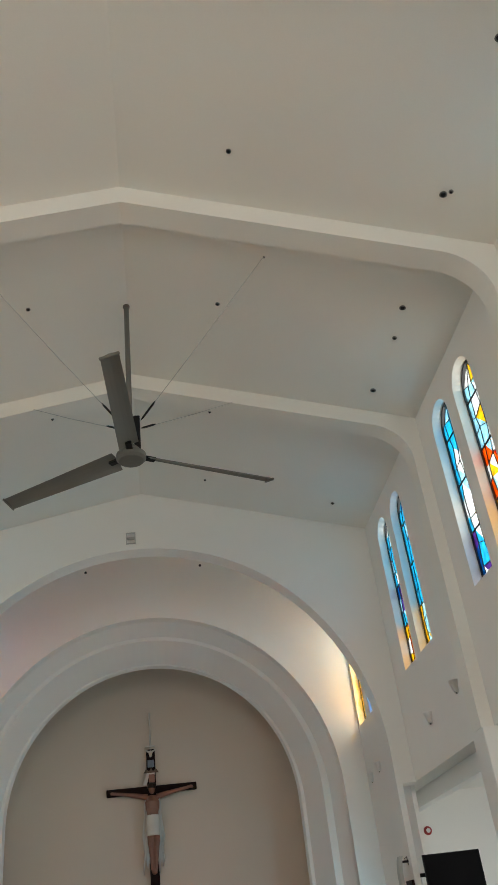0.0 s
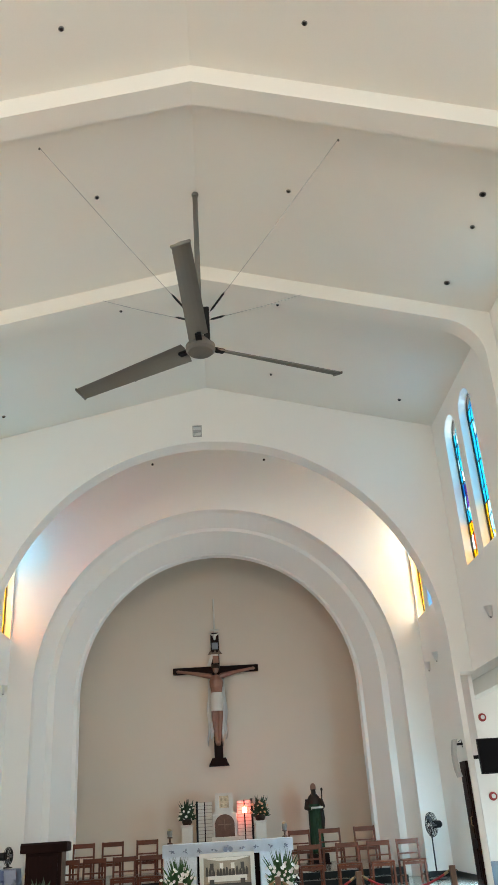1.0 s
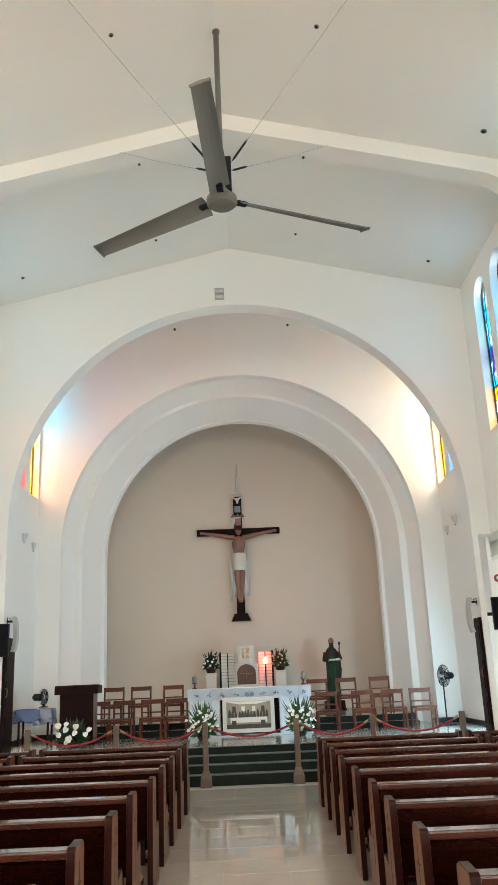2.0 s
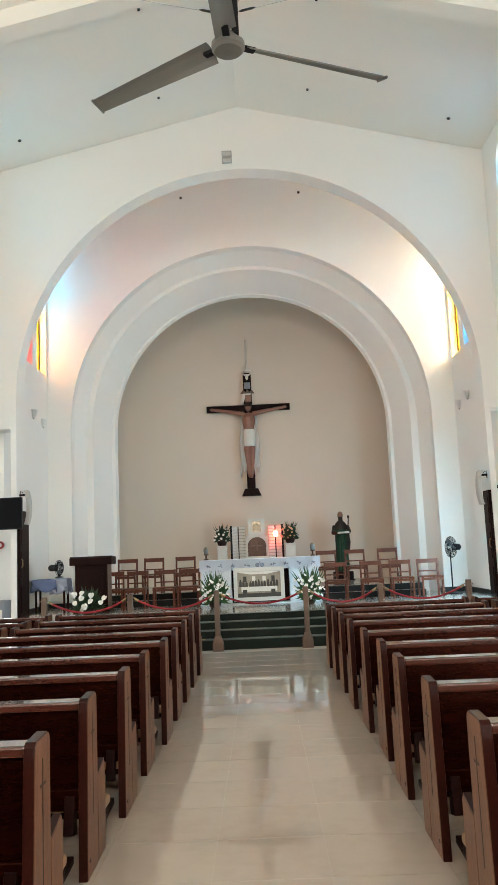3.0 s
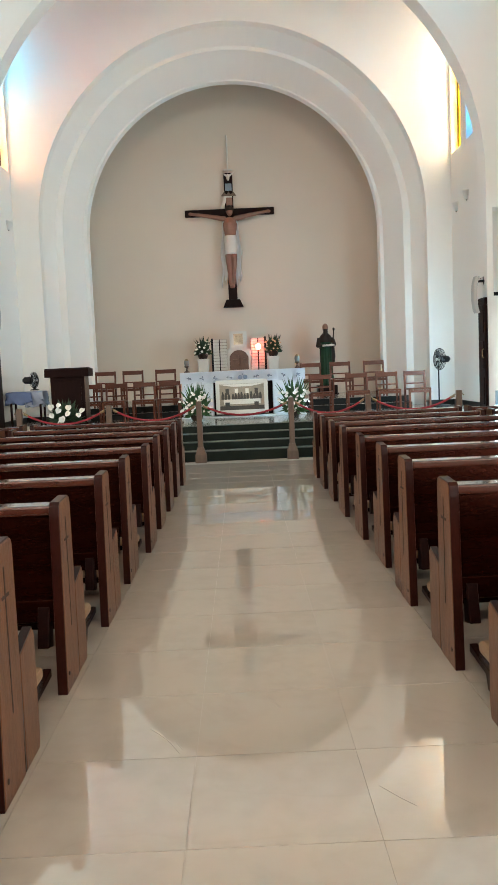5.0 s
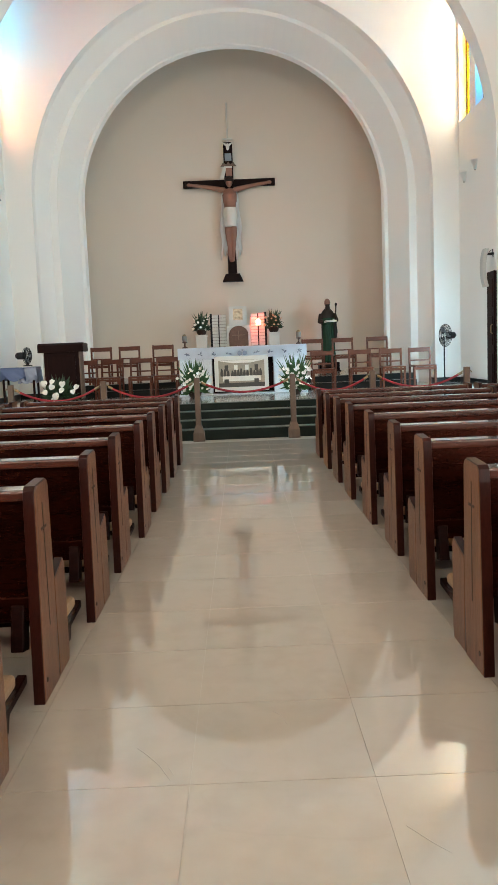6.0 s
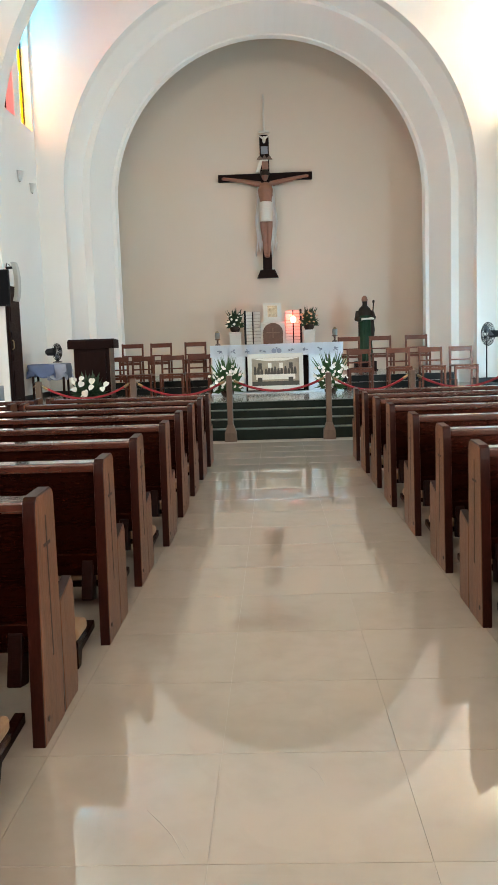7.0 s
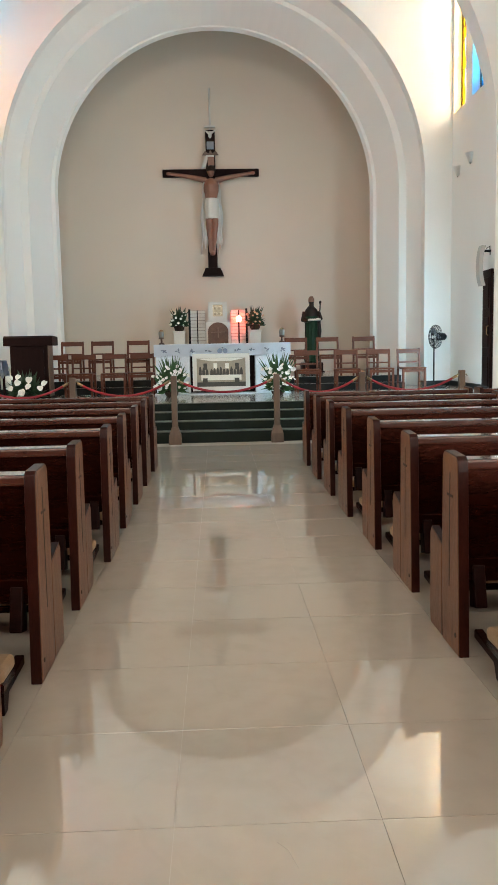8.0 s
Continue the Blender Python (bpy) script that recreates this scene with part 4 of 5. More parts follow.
for x, sd, pt, lb in ((-1.0, 12, PETAL, "white"), (0.80, 15, PETALY, "peach")):
    ped = thing("pedestal", pose(x, 21.2, 0.764), "plain white square pedestal", "pedestal", "flower pedestals")
    part("shaft", box(-0.13, 0.13, -0.13, 0.13, 0.04, 0.98, 0.006), PLASTER, ped)
    part("cap", box(-0.15, 0.15, -0.15, 0.15, 0.98, 1.03, 0.006), PLASTER, ped)
    part("foot", box(-0.15, 0.15, -0.15, 0.15, 0, 0.04, 0.004), PLASTER, ped)
    bouquet("flower_arrangement", pose(x, 21.2, 1.794), "%s flowers in dark leaves on a white pedestal" % lb, 0.56, 0.58, 13, 170, pt, LEAF, sd, 0.036, spikes=10)

# ---------------------------------------------------------------- tabernacle and its panels
tb = thing("tabernacle", pose(-0.08, 21.3, 0.764), "white tabernacle housing with an arched bronze door and a gilded panel", "tabernacle")
part("stand", box(-0.34, 0.34, -0.2, 0.25, 0.0, 0.72, 0.01), PLASTER, tb)
part("body", box(-0.30, 0.30, -0.16, 0.25, 0.72, 1.22, 0.01), PLASTER, tb)
door_pts = [(-0.24, 0.72), (0.24, 0.72)] + [(0.24 * math.cos(math.pi * k / 16), 1.0 + 0.22 * math.sin(math.pi * k / 16)) for k in range(17)]
dr = part("door", prism(door_pts, along_y(-0.19), 0.03, bevel=0.004), COPPER, tb, "arched dark bronze door")
part("relief", box(-0.16, 0.16, -0.2, -0.189, 0.98, 1.0, 0.003), POSTWOOD, dr)
part("relief", box(-0.01, 0.01, -0.2, -0.189, 0.86, 1.1, 0.003), POSTWOOD, dr)
part("shelf", prism([(-0.36, 1.16), (0.36, 1.16), (0.24, 1.28), (-0.24, 1.28)], along_y(-0.1), 0.3), PLASTER, tb)
part("upper_frame", holed([(-0.22, 1.26), (0.22, 1.26), (0.22, 1.70), (-0.22, 1.70)], [[(-0.12, 1.36), (0.12, 1.36), (0.12, 1.64), (-0.12, 1.64)]], along_y(-0.14), 0.2), PLASTER, tb)
gp = part("gilded_panel", box(-0.118, 0.118, -0.1, -0.07, 1.362, 1.638), GOLD, tb, "gilded square panel")
for q in ((-0.05, 1.43), (0.05, 1.43), (-0.05, 1.56), (0.05, 1.56)):
    part("boss", lathe([(0.04, 0), (0.034, 0.012), (0.01, 0.018)], n=10), GOLD, gp).matrix_basis = pose(q[0], -0.1, q[1], 90)

for sgn, cx in ((-1, -0.57), (1, 0.42)):
    pn = thing("tiled_screen", pose(cx, 21.45, 0.764), "white glazed brick screen in a black frame", "screen", "screens beside the tabernacle")
    part("backing", box(-0.19, 0.19, 0.0, 0.03, 0, 1.52), GROUT, pn)
    part("upright", box(sgn * 0.19 - 0.025, sgn * 0.19 + 0.025, -0.04, 0.04, 0, 1.55, 0.004), BLACK, pn)
    part("upright", box(-0.012, 0.012, -0.03, 0.0, 0.0, 1.52), BLACK, pn)
    me = None
    for j in range(19):
        for i in (-1, 1):
            m = pose(i * 0.098, -0.008, 0.04 + 0.08 * j)
            if me is None:
                o = part("brick", box(-0.085, 0.085, -0.01, 0.01, -0.034, 0.034, 0.004), WHITETILE, pn)
                me = o.data
                o.matrix_basis = m
            else:
                child("brick", me, pn, m)

lampob = thing("sanctuary_lamp", pose(0.42, 21.2, 0.764), "glowing red sanctuary lamp on a thin black stand", "lamp")
part("stand", tube([(0, 0, 0), (0, 0, 1.225)], 0.012, n=8), BLACK, lampob)
part("foot", lathe([(0.11, 0), (0.1, 0.02), (0.02, 0.04)], n=16), BLACK, lampob)
part("cup", lathe([(0.03, 1.22), (0.055, 1.24), (0.06, 1.33), (0.05, 1.35)], n=16), REDGLOW, lampob, "glowing red glass cup")
part("flame", lathe([(0.004, 1.345), (0.018, 1.36), (0.014, 1.375), (0.003, 1.39)], n=10), FLAME, lampob)

for x in (-1.20, 1.16):
    c = thing("altar_candle", pose(x, 17.75, PLAT + 0.965), "small brass candle holder with a glass cup on the altar", "candle", "altar candles")
    part("foot", lathe([(0.06, 0), (0.055, 0.02), (0.02, 0.04), (0.02, 0.1), (0.06, 0.12), (0.05, 0.135)], n=16), COPPER, c)
    part("glass", lathe([(0.045, 0.135), (0.055, 0.2), (0.05, 0.25), (0.045, 0.25)], n=16), STEEL, c, "dull grey candle cup")
    part("wick_cap", lathe([(0.05, 0.25), (0.03, 0.28), (0.01, 0.29)], n=12), BRASS, c)

# ---------------------------------------------------------------- chairs


def chair():
    c = thing("chair", pose(0, 0, 0), "plain orange-brown wooden chair with an open back", "chair", "chairs in the chancel")
    w, h = 0.215, 0.80
    for sgn in (-1, 1):
        part("back_leg", prism([(0.40, 0), (0.435, 0), (0.425, 0.42), (0.465, h), (0.435, h), (0.39, 0.42)], along_x(sgn * w - 0.02, 1), 0.04, bevel=0.004), CHAIRWOOD, c)
        part("front_leg", box(sgn * w - 0.021, sgn * w + 0.021, 0.02, 0.062, 0, 0.41, 0.004), CHAIRWOOD, c)
        part("side_rail", box(sgn * w - 0.011, sgn * w + 0.011, 0.056, 0.40, 0.14, 0.165, 0.003), CHAIRWOOD, c)
    part("seat", box(-w - 0.02, w + 0.02, 0.0, 0.41, 0.41, 0.44, 0.01), CHAIRWOOD, c)
    part("front_rail", box(-w + 0.018, w - 0.018, 0.03, 0.05, 0.35, 0.405), CHAIRWOOD, c)
    part("top_rail", prism([(0.428, h - 0.095), (0.453, h - 0.095), (0.463, h - 0.005), (0.438, h - 0.005)], along_x(-w + 0.016, 1), 2 * w - 0.032, bevel=0.004), CHAIRWOOD, c)
    part("back_rail", prism([(0.405, 0.52), (0.425, 0.52), (0.429, 0.55), (0.409, 0.55)], along_x(-w + 0.016, 1), 2 * w - 0.032), CHAIRWOOD, c)
    return c


src = chair()
rnd = random.Random(2)
for x in (-3.22, -2.72, -2.10, -1.58, 1.62, 2.38, 3.03, 3.66):
    copy_thing(src, pose(x, 17.18 + rnd.uniform(-0.02, 0.02), PLAT, 0, 0, rnd.uniform(-3, 3)))
for x in (-3.1, -2.49, -1.76, 1.52, 2.2, 2.95):
    copy_thing(src, pose(x, 18.27 + rnd.uniform(-0.01, 0.02), 0.764, 0, 0, rnd.uniform(-2, 2)))
for o in [*src.children_recursive, src]:
    bpy.data.objects.remove(o)

# ---------------------------------------------------------------- lectern, table, fans
lc = thing("lectern", pose(-3.53, 16.6, PLAT), "dark mahogany lectern with a thick slanted top", "lectern")
part("body", box(-0.34, 0.34, 0.06, 0.46, 0.06, 0.98, 0.008), DARKWOOD, lc)
part("front_panel", box(-0.27, 0.27, 0.045, 0.06, 0.14, 0.92, 0.005), DARKWOOD, lc)
part("base", box(-0.38, 0.38, 0.02, 0.5, 0, 0.06, 0.008), DARKWOOD, lc)
part("side_trim", box(0.34, 0.352, 0.06, 0.46, 0.06, 0.98), POSTWOOD, lc, "lighter brown side board")
part("top", prism([(0.0, 0.98), (0.52, 0.98), (0.52, 1.14), (0.06, 1.16), (0.0, 1.12)], along_x(-0.44, 1), 0.88, bevel=0.008), DARKWOOD, lc)

tbx = thing("side_table", pose(-4.5, 17.25, PLAT), "small dark table against the chancel wall", "table")
part("top", box(-0.34, 0.34, -0.2, 0.2, 0.68, 0.71, 0.005), DARKWOOD, tbx)
for sx in (-1, 1):
    for sy in (-1, 1):
        part("leg", box(sx * 0.30 - 0.02, sx * 0.30 + 0.02, sy * 0.17 - 0.02, sy * 0.17 + 0.02, 0, 0.68, 0.003), DARKWOOD, tbx)


def draped(name, m, w, d, drop, mat, label, seed):
    """A cloth over a table top, falling unevenly round its edge."""
    ob = thing(name, m, label, "tablecloth")
    bm = bmesh.new()
    n = 24
    vs = {}
    for i in range(n + 1):
        for j in range(n + 1):
            u, v = (i / n - 0.5) * (w + 2 * drop), (j / n - 0.5) * (d + 2 * drop)
            ou, ov = max(0, abs(u) - w / 2), max(0, abs(v) - d / 2)
            x, y = max(-w / 2, min(w / 2, u)), max(-d / 2, min(d / 2, v))
            over = max(ou, ov)
            wave = 0.03 * math.sin((u + v) * 26 + seed) * over / drop
            x += math.copysign(0.012 + wave + 0.02, u) if ou > 0 else 0
            y += math.copysign(0.012 + wave + 0.02, v) if ov > 0 else 0
            vs[i, j] = bm.verts.new((x, y, 0.004 - over * (0.85 + 0.3 * abs(math.sin(u * 9 + v * 7 + seed)))))
    for i in range(n):
        for j in range(n):
            bm.faces.new((vs[i, j], vs[i + 1, j], vs[i + 1, j + 1], vs[i, j + 1]))
    bmesh.ops.solidify(bm, geom=bm.faces[:], thickness=0.004)
    part("cloth", bm, mat, ob, smooth=True)
    return ob


draped("tablecloth", pose(-4.62, 17.25, PLAT + 0.712), 0.46, 0.4, 0.24, BLUECLOTH, "pale blue cloth hanging over a small table", 1)
draped("tablecloth", pose(-4.30, 17.25, PLAT + 0.718), 0.28, 0.36, 0.29, PALECLOTH, "bluish white cloth hanging over the end of a small table", 2)


def fan_head(parent, r, z, turn):
    cage = part("guard", bmesh.new(), BLACK, parent)
    bm = bmesh.new()
    for y, q in ((-0.05, 0.75), (-0.03, 0.95), (0, 1.0), (0.03, 0.95)):
        pts = [(q * r * math.cos(2 * math.pi * k / 28), y, q * r * math.sin(2 * math.pi * k / 28)) for k in range(29)]
        tube(pts, 0.005, bm, 5, False)
    for k in range(36):
        a = 2 * math.pi * k / 36
        tube([(0.04 * math.cos(a), -0.065, 0.04 * math.sin(a)), (0.75 * r * math.cos(a), -0.05, 0.75 * r * math.sin(a)), (r * math.cos(a), 0, r * math.sin(a)), (0.05 * math.cos(a), 0.045, 0.05 * math.sin(a))], 0.0028, bm, 4, False)
    bm.to_mesh(cage.data)
    bm.free()
    cage.matrix_basis = pose(0, 0, z, 0, 0, turn)
    for k in range(3):
        bm = bmesh.new()
        rows = []
        for i in range(5):
            s = 0.05 + (r * 0.85 - 0.05) * i / 4
            w = r * 0.42 * math.sin(math.pi * (0.25 + 0.6 * i / 4))
            rows.append([bm.verts.new((s, 0.02, -w * 0.4)), bm.verts.new((s, -0.025, w * 0.6)), bm.verts.new((s, -0.03, w * 0.6)), bm.verts.new((s, 0.015, -w * 0.4))])
        for p, q in zip(rows, rows[1:]):
            for m in range(4):
                bm.faces.new((p[m], p[(m + 1) % 4], q[(m + 1) % 4], q[m]))
        bm.faces.new(rows[-1])
        b = part("blade", bm, GREYBOX, cage)
        b.matrix_basis = pose(0, 0, 0, 0, 120 * k, 0)
    mt = part("motor", tube([(0, 0.04, 0), (0, 0.07, 0), (0, 0.2, 0), (0, 0.24, 0)], [0.05, 0.075, 0.07, 0.035], n=14), BLACK, parent)
    mt.matrix_basis = pose(0, 0, z, 0, 0, turn)


sf = thing("standing_fan", pose(4.26, 17.95, PLAT), "black standing fan with a wire guard beside the chairs", "fan")
part("base", lathe([(0.2, 0), (0.2, 0.02), (0.06, 0.05), (0.03, 0.07)], n=24), BLACK, sf)
part("pole", tube([(0, 0.1, 0.05), (0, 0.1, 0.5), (0, 0.1, 0.98)], [0.016, 0.016, 0.013], n=10), BLACK, sf)
fan_head(sf, 0.235, 1.02, -76)
df = thing("desk_fan", pose(-4.36, 17.32, PLAT + 0.735), "black desk fan on the small covered table", "fan")
part("base", lathe([(0.09, 0), (0.09, 0.015), (0.03, 0.03), (0.02, 0.08)], n=18), BLACK, df)
fan_head(df, 0.165, 0.21, 82)

# ---------------------------------------------------------------- crucifix, statue
cr = thing("crucifix", pose(-0.165, Y_BACK - 0.16, 0), "large dark wooden cross hung high on the apse wall", "crucifix")
part("upright", box(-0.115, 0.115, 0.02, 0.12, 3.3, 6.62, 0.012), DARKWOOD, cr)
part("crossbar", box(-1.17, 1.17, 0.005, 0.105, 5.52, 5.70, 0.012), DARKWOOD, cr)
part("foot", prism([(-0.27, 3.14), (0.27, 3.14), (0.18, 3.34), (-0.18, 3.34)], along_y(-0.06), 0.2, bevel=0.008), DARKWOOD, cr)
part("sign", box(-0.085, 0.085, -0.012, 0.018, 6.16, 6.34, 0.004), GREYBOX, cr, "dull grey tablet")
part("scarf", prism([(-0.24, 5.72), (-0.13, 5.72), (-0.05, 5.98), (0.09, 5.98), (0.09, 6.04), (-0.1, 6.04)], along_y(-0.012), 0.03, bevel=0.006), PLASTER, cr, "white cloth end over the crossbar")
part("bracket", box(-0.07, 0.09, -0.03, 0.02, 5.78, 5.98, 0.01), SKIN, cr)
part("hanger", tube([(0, 0.1, 6.6), (0, 0.1, 7.6)], 0.024, n=6), PLASTER, cr)
part("crown", prism([(-0.2, 6.02), (0.2, 6.02), (0.13, 6.12), (0.05, 6.06), (0, 6.14), (-0.05, 6.06), (-0.13, 6.12)], along_y(-0.02), 0.03), POSTWOOD, cr, "small gilded ornament")
bm = bmesh.new()
blob(bm, (0, 0.0, 6.5), (0.045, 0.04, 0.09), seg=10)
prism([(-0.16, 6.62), (-0.03, 6.5), (0.03, 6.5), (0.16, 6.62), (0.03, 6.57), (-0.03, 6.57)], along_y(-0.02), 0.03, bm)
prism([(-0.13, 6.68), (0.13, 6.68), (0.12, 6.715), (-0.12, 6.715)], along_y(0.0), 0.06, bm)
part("ornament", bm, PLASTER, cr, "white plaster ornament")


def remesh(bm, voxel, steps=6):
    """One smooth closed skin over joined lumps."""
    me = bpy.data.meshes.new("lumps")
    bm.to_mesh(me)
    bm.free()
    ob = new("lumps", me)
    md = ob.modifiers.new("skin", "REMESH")
    md.mode, md.voxel_size = "VOXEL", voxel
    sm = ob.modifiers.new("soft", "SMOOTH")
    sm.iterations, sm.factor = steps, 0.5
    dg = bpy.context.evaluated_depsgraph_get()
    out = bmesh.new()
    out.from_mesh(bpy.data.meshes.new_from_object(ob.evaluated_get(dg)))
    bpy.data.objects.remove(ob)
    return out


def paint(bm, rule):
    for f in bm.faces:
        f.smooth = True
        f.material_index = rule(f.calc_center_median())


# plain plaster figure on the cross
bm = bmesh.new()
for pth, rad in (([(0, -0.06, 5.15), (0, -0.06, 4.95), (0, -0.06, 4.75)], [0.17, 0.145, 0.15]), ([(0, -0.05, 5.45), (0, -0.06, 5.3), (0, -0.06, 5.12)], [0.10, 0.19, 0.18]),
                 ([(-0.12, -0.05, 5.42), (-0.5, -0.05, 5.50), (-0.98, -0.03, 5.585)], [0.075, 0.055, 0.04]), ([(0.12, -0.05, 5.42), (0.5, -0.05, 5.50), (0.98, -0.03, 5.585)], [0.075, 0.055, 0.04]),
                 ([(-0.07, -0.06, 4.8), (-0.08, -0.12, 4.38), (-0.058, -0.06, 3.98), (-0.045, -0.08, 3.72)], [0.10, 0.078, 0.052, 0.042]),
                 ([(0.07, -0.06, 4.8), (0.08, -0.12, 4.38), (0.055, -0.06, 3.98), (0.035, -0.08, 3.72)], [0.10, 0.078, 0.052, 0.042])):
    tube(pth, rad, bm, 12)
blob(bm, (0.0, -0.09, 5.60), (0.085, 0.095, 0.12))
blob(bm, (0.0, -0.05, 5.66), (0.12, 0.10, 0.12))
blob(bm, (-1.02, -0.03, 5.59), (0.07, 0.04, 0.045))
blob(bm, (1.02, -0.03, 5.59), (0.07, 0.04, 0.045))
blob(bm, (0, -0.1, 3.68), (0.075, 0.07, 0.06))
tube([(0, -0.07, 4.98), (0, -0.08, 4.8), (0, -0.09, 4.5)], [0.17, 0.19, 0.16], bm, 14)
bm = remesh(bm, 0.016, 4)
paint(bm, lambda c: 1 if 4.5 < c.z < 4.98 else 2 if c.z > 5.62 and abs(c.x) < 0.3 or (c.z > 5.5 and abs(c.x) < 0.13 and c.y > -0.1) else 0)
st = part("statue", bm, SKIN, None, mats=[SKIN, PLASTER, BROWNROBE])
st.location = cr.location
tagged(st, "painted plaster figure with a white loincloth on the cross", "statue")
bm = bmesh.new()
n, m = 22, 14
grid = []
for j in range(m + 1):
    z = 5.44 - (1.62 + 0.0) * j / m
    half = 0.17 + 0.085 * min(1, j / 5) + 0.02 * math.sin(j)
    row = []
    for i in range(n + 1):
        u = 2 * i / n - 1
        zz = z - (0.14 * math.sin(i * 1.7) + 0.08 * math.cos(i * 0.8)) * (j / m) ** 3
        row.append(bm.verts.new((u * half + 0.01 * (j / m) * (1 if u > 0 else -1), 0.0 + 0.018 * math.sin(i * 1.9 + j * 0.3) - 0.085, zz)))
    grid.append(row)
for p, q in zip(grid, grid[1:]):
    for i in range(n):
        if abs(i - n / 2 + 0.5) < 4 and q is not grid[1]:
            continue
        bm.faces.new((p[i], p[i + 1], q[i + 1], q[i]))
bmesh.ops.solidify(bm, geom=bm.faces[:], thickness=0.008)
for v in [v for v in bm.verts if not v.link_faces]:
    bm.verts.remove(v)
dp = part("drapery", bm, DRAPE, None, smooth=True)
dp.location = cr.location
tagged(dp, "white cloth draped behind the figure on the cross", "drapery")

# robed figure
bm = bmesh.new()
lathe([(0.165, 0.0), (0.172, 0.04), (0.15, 0.3), (0.145, 0.7), (0.155, 0.95), (0.175, 1.14), (0.14, 1.26), (0.06, 1.34), (0.05, 1.38)], n=18, bm=bm, squash=0.8)
blob(bm, (0, -0.02, 1.47), (0.078, 0.09, 0.11))
blob(bm, (0, -0.08, 1.36), (0.06, 0.05, 0.12))
tube([(-0.15, 0, 1.2), (-0.19, -0.04, 1.02), (-0.06, -0.2, 0.99)], [0.068, 0.075, 0.05], bm, 10)
tube([(0.15, 0, 1.2), (0.2, -0.04, 1.04), (0.1, -0.2, 1.03)], [0.068, 0.075, 0.045], bm, 10)
box(-0.08, 0.2, -0.28, -0.19, 0.99, 1.035, bm=bm)
tube([(0.17, -0.16, 0.95), (0.2, -0.13, 1.4)], 0.02, bm, 8)
blob(bm, (0.2, -0.13, 1.42), (0.035, 0.035, 0.045))
tube([(0.17, 0.0, 1.0), (0.2, 0.0, 0.75), (0.19, 0.0, 0.5)], [0.05, 0.045, 0.02], bm, 8)
for k in range(7):
    a = math.pi * (1.1 + 0.13 * k)
    tube([(0.15 * math.cos(a), 0.12 * math.sin(a), 1.0), (0.155 * math.cos(a), 0.13 * math.sin(a), 0.5), (0.18 * math.cos(a), 0.145 * math.sin(a), 0.03)], 0.022, bm, 6)
bm = remesh(bm, 0.016, 2)


def robe_colour(c):
    if c.z > 1.43 and abs(c.x) < 0.11:
        return 1
    if c.y < -0.215 and 0.98 < c.z < 1.06:
        return 3
    if c.z > 1.1 or abs(c.x) > 0.135 and c.z > 0.45:
        return 2
    return 0


paint(bm, robe_colour)
sa = part("statue", bm, GREENROBE, None, mats=[GREENROBE, SKIN, BROWNROBE, FRAMEW])
sa.matrix_world = pose(2.15, 21.2, 0.99)
tagged(sa, "painted statue in a dark green robe on a low plinth", "statue")
pb = thing("statue_plinth", pose(2.15, 21.2, 0.764), "low dark wooden plinth under the statue", "plinth")
part("block", box(-0.25, 0.25, -0.22, 0.22, 0.03, 0.23, 0.01), DARKWOOD, pb)
part("foot", box(-0.28, 0.28, -0.25, 0.25, 0, 0.03, 0.005), DARKWOOD, pb)

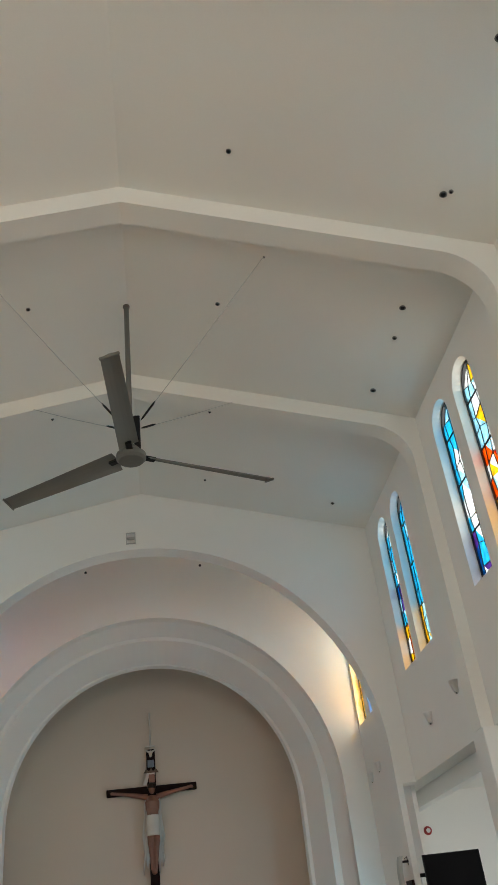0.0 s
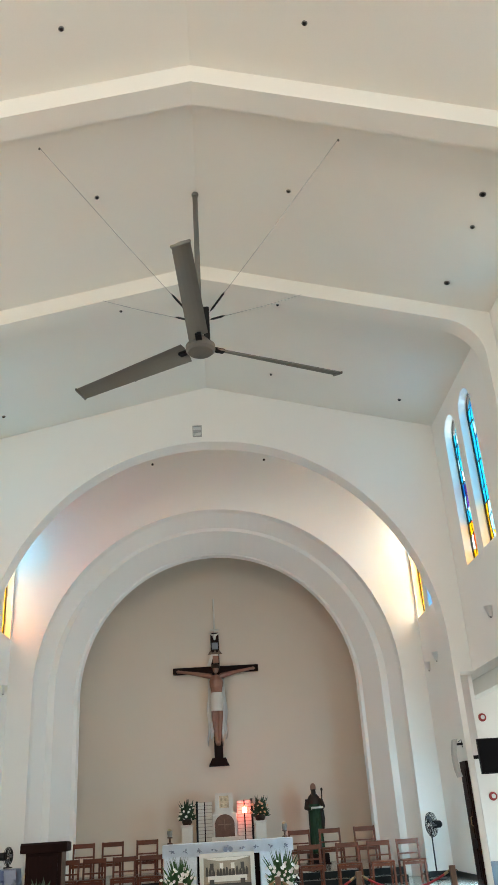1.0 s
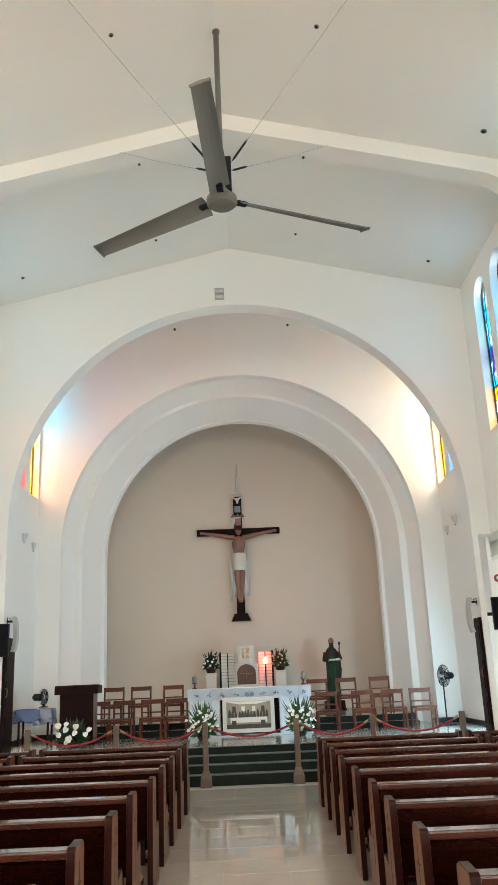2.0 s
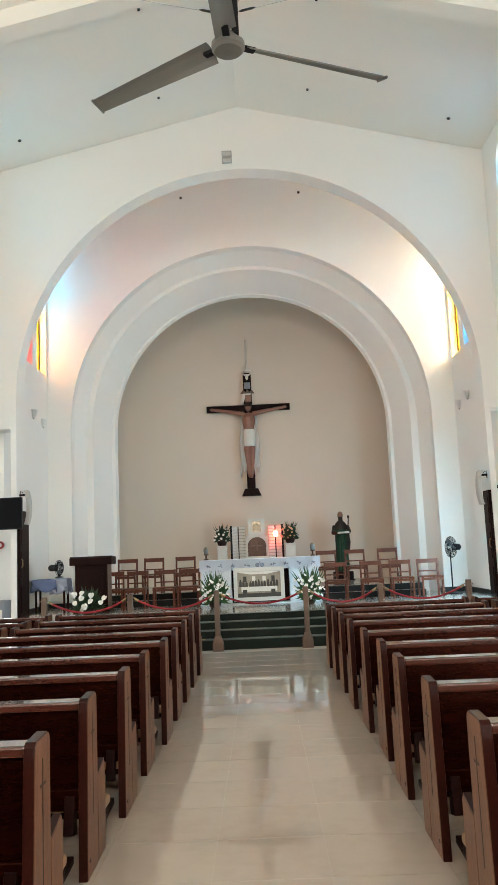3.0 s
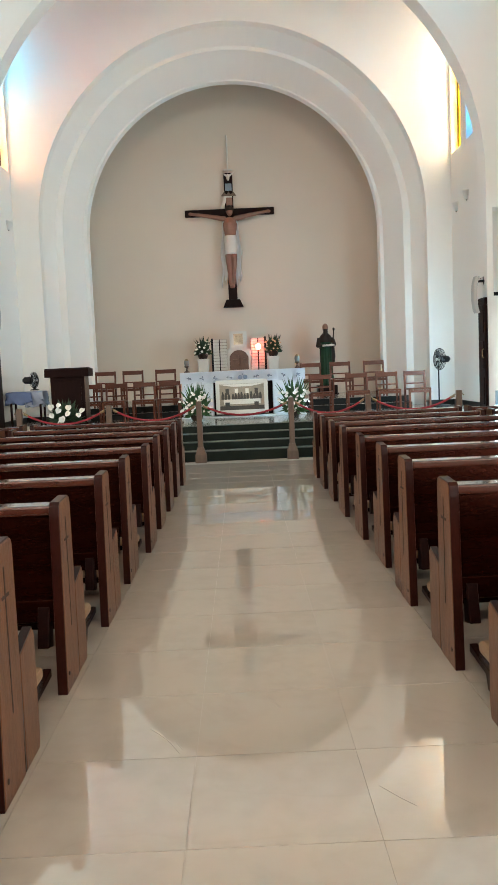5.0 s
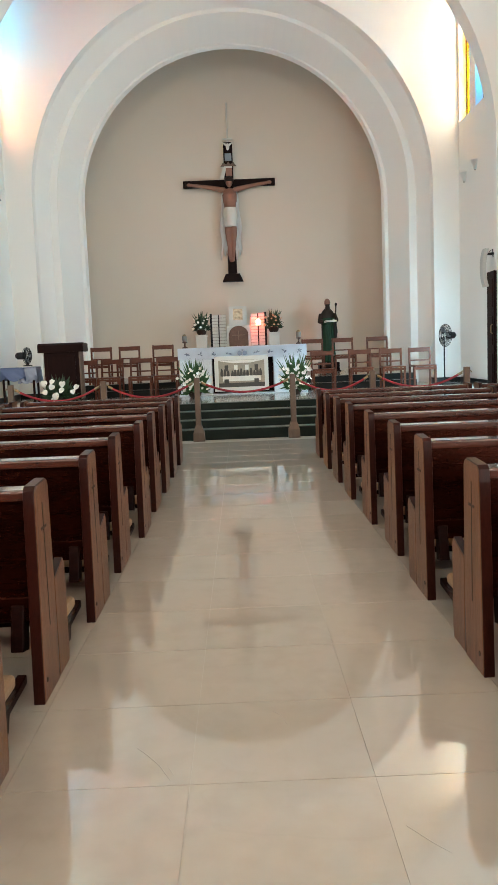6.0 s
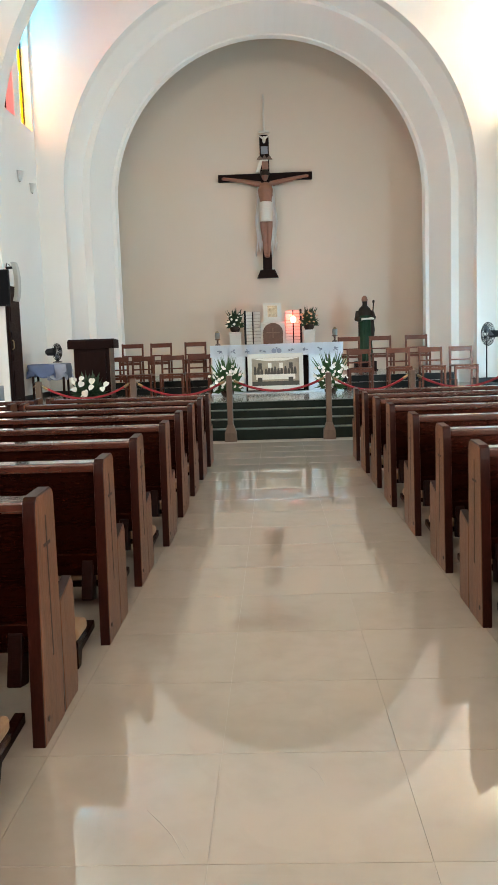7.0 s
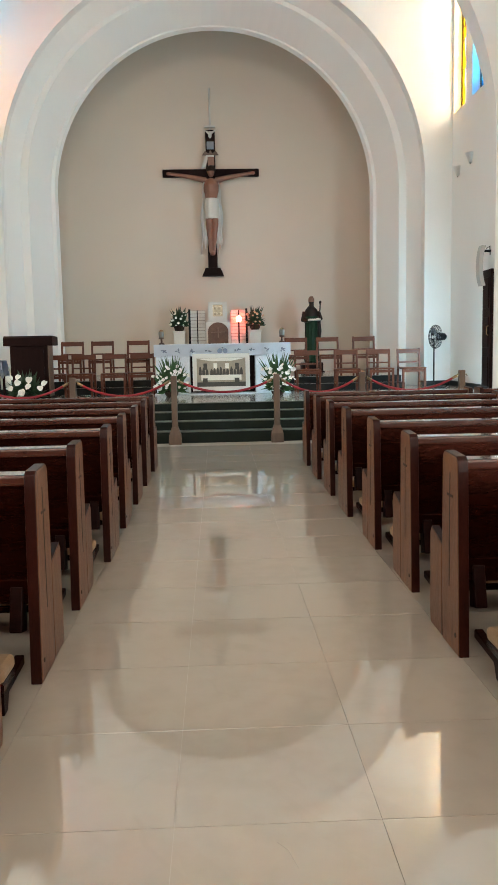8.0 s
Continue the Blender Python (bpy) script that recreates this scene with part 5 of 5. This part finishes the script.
# ---------------------------------------------------------------- things on the piers, aisle ends and walls
for sgn in (-1, 1):
    xin = XC + sgn * 4.50
    dl = thing("door_leaf", pose(xin - sgn * 0.004, Y_ARCH + 0.01, PLAT), "tall dark wooden door leaf folded against the arch pier", "door", "dark door leaves")
    part("panel", box(*sorted((0, -sgn * 0.05)), 0.0, 0.40 if sgn > 0 else 0.62, 0.01, 2.08, 0.006), DARKWOOD, dl)
    for z in (0.15, 0.8, 1.45):
        part("raised_panel", box(*sorted((-sgn * 0.05, -sgn * 0.062)), 0.07, 0.35, z, z + 0.5, 0.006), DARKWOOD, dl)
    part("handle", tube([(-sgn * 0.06, 0.06, 1.0), (-sgn * 0.09, 0.06, 1.02), (-sgn * 0.09, 0.06, 1.14), (-sgn * 0.06, 0.06, 1.16)], 0.009, n=6), BRASS, dl)
    sp = thing("column_speaker", pose(xin - sgn * 0.10, Y_ARCH + 0.12, 2.62), "curved white column loudspeaker on a wall bracket", "loudspeaker", "column loudspeakers")
    outer = [(-0.02 - 0.10 * math.cos(radians(a)) * 1.0, 0.33 * math.sin(radians(a)) / math.sin(radians(60))) for a in range(-60, 61, 12)]
    inner = [(u + 0.07, v * 0.98) for u, v in reversed(outer)]
    part("housing", prism([(sgn * u, v) for u, v in outer + inner], lambda u, v, w: (u, w, v + 0.02), 0.16, bevel=0.006), VENTGREY, sp)
    part("bracket", box(*sorted((-sgn * 0.02, sgn * 0.10)), 0.05, 0.1, 0.24, 0.28, 0.004), BLACK, sp)
    part("cable", tube([(sgn * 0.03, 0.08, 0.3), (sgn * 0.085, 0.08, 0.34), (sgn * 0.092, 0.08, 0.2)], 0.008, n=6), BLACK, sp)

    tv = thing("television", pose(5.11 if sgn > 0 else -4.95, 14.86, 2.33 if sgn > 0 else 2.22), "black flat television on an arm from the arch pier", "television", "televisions")
    part("case", box(-0.52, 0.52, -0.02, 0.03, 0.0, 0.6, 0.006), BLACK, tv)
    part("screen", box(-0.505, 0.505, -0.024, -0.0195, 0.02, 0.585), SCREEN, tv)
    part("wall_mount", box(-0.12, 0.12, 0.03, 0.06, 0.2, 0.4), BLACK, tv)
    part("arm", box(*sorted((0.05 * sgn, -sgn * (0.585 if sgn > 0 else 0.36))), 0.06, 0.142, 0.27, 0.33) if sgn < 0 else box(-0.582, 0.0, 0.15, 0.2, 0.27, 0.33), BLACK, tv)
    if sgn > 0:
        part("arm_link", box(-0.06, 0.0, 0.06, 0.15, 0.27, 0.33), BLACK, tv)
    for zz in (3.5, 1.98):
        be = thing("alarm_bell", pose(XC + sgn * (5.52 if zz > 3 else 5.47), 17.05, zz), "round red alarm bell on a white wall", "alarm", "alarm bells")
        part("dome", tube([(0, -0.002, 0), (0, -0.03, 0), (0, -0.05, 0)], [0.085, 0.08, 0.05], n=20), REDPLASTIC, be)
        part("centre", tube([(0, -0.048, 0), (0, -0.06, 0)], [0.045, 0.04], n=14), BRIGHT, be)
    gc = thing("steel_cabinet", pose(XC + sgn * 5.55, 16.3, floor_z(16.55) - 0.004), "low grey steel cabinet in the side aisle", "cabinet", "steel cabinets")
    part("body", box(-0.42, 0.42, 0.0, 0.5, 0.05, 0.92, 0.008), GREYBOX, gc)
    part("plinth", box(-0.4, 0.4, 0.03, 0.47, 0, 0.05), BLACK, gc)
    for s2 in (-1, 1):
        d = part("door", box(*sorted((s2 * 0.005, s2 * 0.41)), -0.012, -0.001, 0.07, 0.9, 0.003), GREYBOX, gc)
        part("handle", box(*sorted((s2 * 0.03, s2 * 0.045)), -0.03, -0.012, 0.45, 0.58, 0.003), STEEL, d)
    part("notice", box(*sorted((-sgn * 0.24, -sgn * 0.36)), -0.016, -0.0125, 0.35, 0.75), FRAMEW, gc, "white paper notice")


def sconce(x, y, z, sgn):
    s = thing("wall_sconce", pose(x, y, z), "small white half-cone wall uplight", "wall lamp", "wall uplights")
    bm = bmesh.new()
    n = 10
    a = [bm.verts.new((-sgn * 0.12 * math.sin(math.pi * k / n), 0.12 * math.cos(math.pi * k / n), 0.08)) for k in range(n + 1)]
    b = [bm.verts.new((-sgn * 0.05 * math.sin(math.pi * k / n), 0.05 * math.cos(math.pi * k / n), -0.1)) for k in range(n + 1)]
    for k in range(n):
        bm.faces.new((a[k], a[k + 1], b[k + 1], b[k]))
    bm.faces.new(b)
    bmesh.ops.solidify(bm, geom=bm.faces[:], thickness=0.008)
    part("shade", bm, SHADE, s)
    part("back_plate", box(*sorted((0.0, -sgn * 0.012)), -0.05, 0.05, -0.08, 0.08), BRIGHT, s)
    part("finial", tube([(-sgn * 0.02, 0, -0.12), (-sgn * 0.02, 0, -0.1)], 0.012, n=8), STEEL, s)
    return s


for sgn in (-1, 1):
    xw = XC + sgn * (HW - 0.004)
    for y, z in ((18.25, 4.80), (17.45, 4.88), (13.35, 4.92), (11.76, 5.02), (9.2, 4.95), (7.6, 4.95)):
        sconce(xw, y, z, sgn)

# ---------------------------------------------------------------- floor tiles
T = 0.61
floor = thing("floor", SLOPED, "polished cream marble tile floor of the nave", "floor", kind="structure")
proto = None
rnd = random.Random(15)
rest = bmesh.new()
for i in range(-13, 14):
    for j in range(-17, 24):
        cx, cy = 0.012 + T * i, 3.40 - LEVEL_Y + T * (j - 4) + T / 2
        if cy > 14.05 - LEVEL_Y or cy < Y_REAR + 0.2 - LEVEL_Y or abs(cx - XC) > AISLE_X - 0.35:
            continue
        if abs(i) <= 5 and cy > -0.4 - LEVEL_Y:
            if proto is None:
                o = part("tile", box(-T / 2 + 0.0011, T / 2 - 0.0011, -T / 2 + 0.0007, T / 2 - 0.0007, -0.012, 0.0), TILE, floor)
                proto = o.data
                o.matrix_basis = pose(cx, cy, 0)
            else:
                child("tile", proto, floor, pose(cx, cy, 0, rnd.uniform(-0.10, -0.06), rnd.uniform(-0.02, 0.02)))
        else:
            x0, x1, y0, y1 = cx - T / 2 + 0.0011, cx + T / 2 - 0.0011, cy - T / 2 + 0.0011, cy + T / 2 - 0.0011
            v = [rest.verts.new(p) for p in ((x0, y0, 0), (x1, y0, 0), (x1, y1, 0), (x0, y1, 0), (x0, y0, -0.012), (x1, y0, -0.012), (x1, y1, -0.012), (x0, y1, -0.012))]
            for q in ((0, 1, 2, 3), (0, 4, 5, 1), (1, 5, 6, 2), (2, 6, 7, 3), (3, 7, 4, 0)):
                rest.faces.new([v[k] for k in q])
tagged(part("outer_tiles", rest, TILE, floor), kind="stuff")

# old cracks and scuffs in the marble
for k, pts in enumerate(([(-0.50, 3.665), (-0.45, 3.60), (-0.405, 3.53), (-0.36, 3.43)], [(0.0, 3.92), (0.03, 3.88), (0.05, 3.80)], [(0.36, 3.12), (0.42, 3.03), (0.46, 2.98)], [(-0.38, 3.53), (-0.35, 3.46)])):
    path = [(x, y - LEVEL_Y, 0.0006) for x, y in pts]
    part("crack", tube(path, [0.0006] + [0.0015] * (len(path) - 2) + [0.0008], n=5), GROUT, floor)
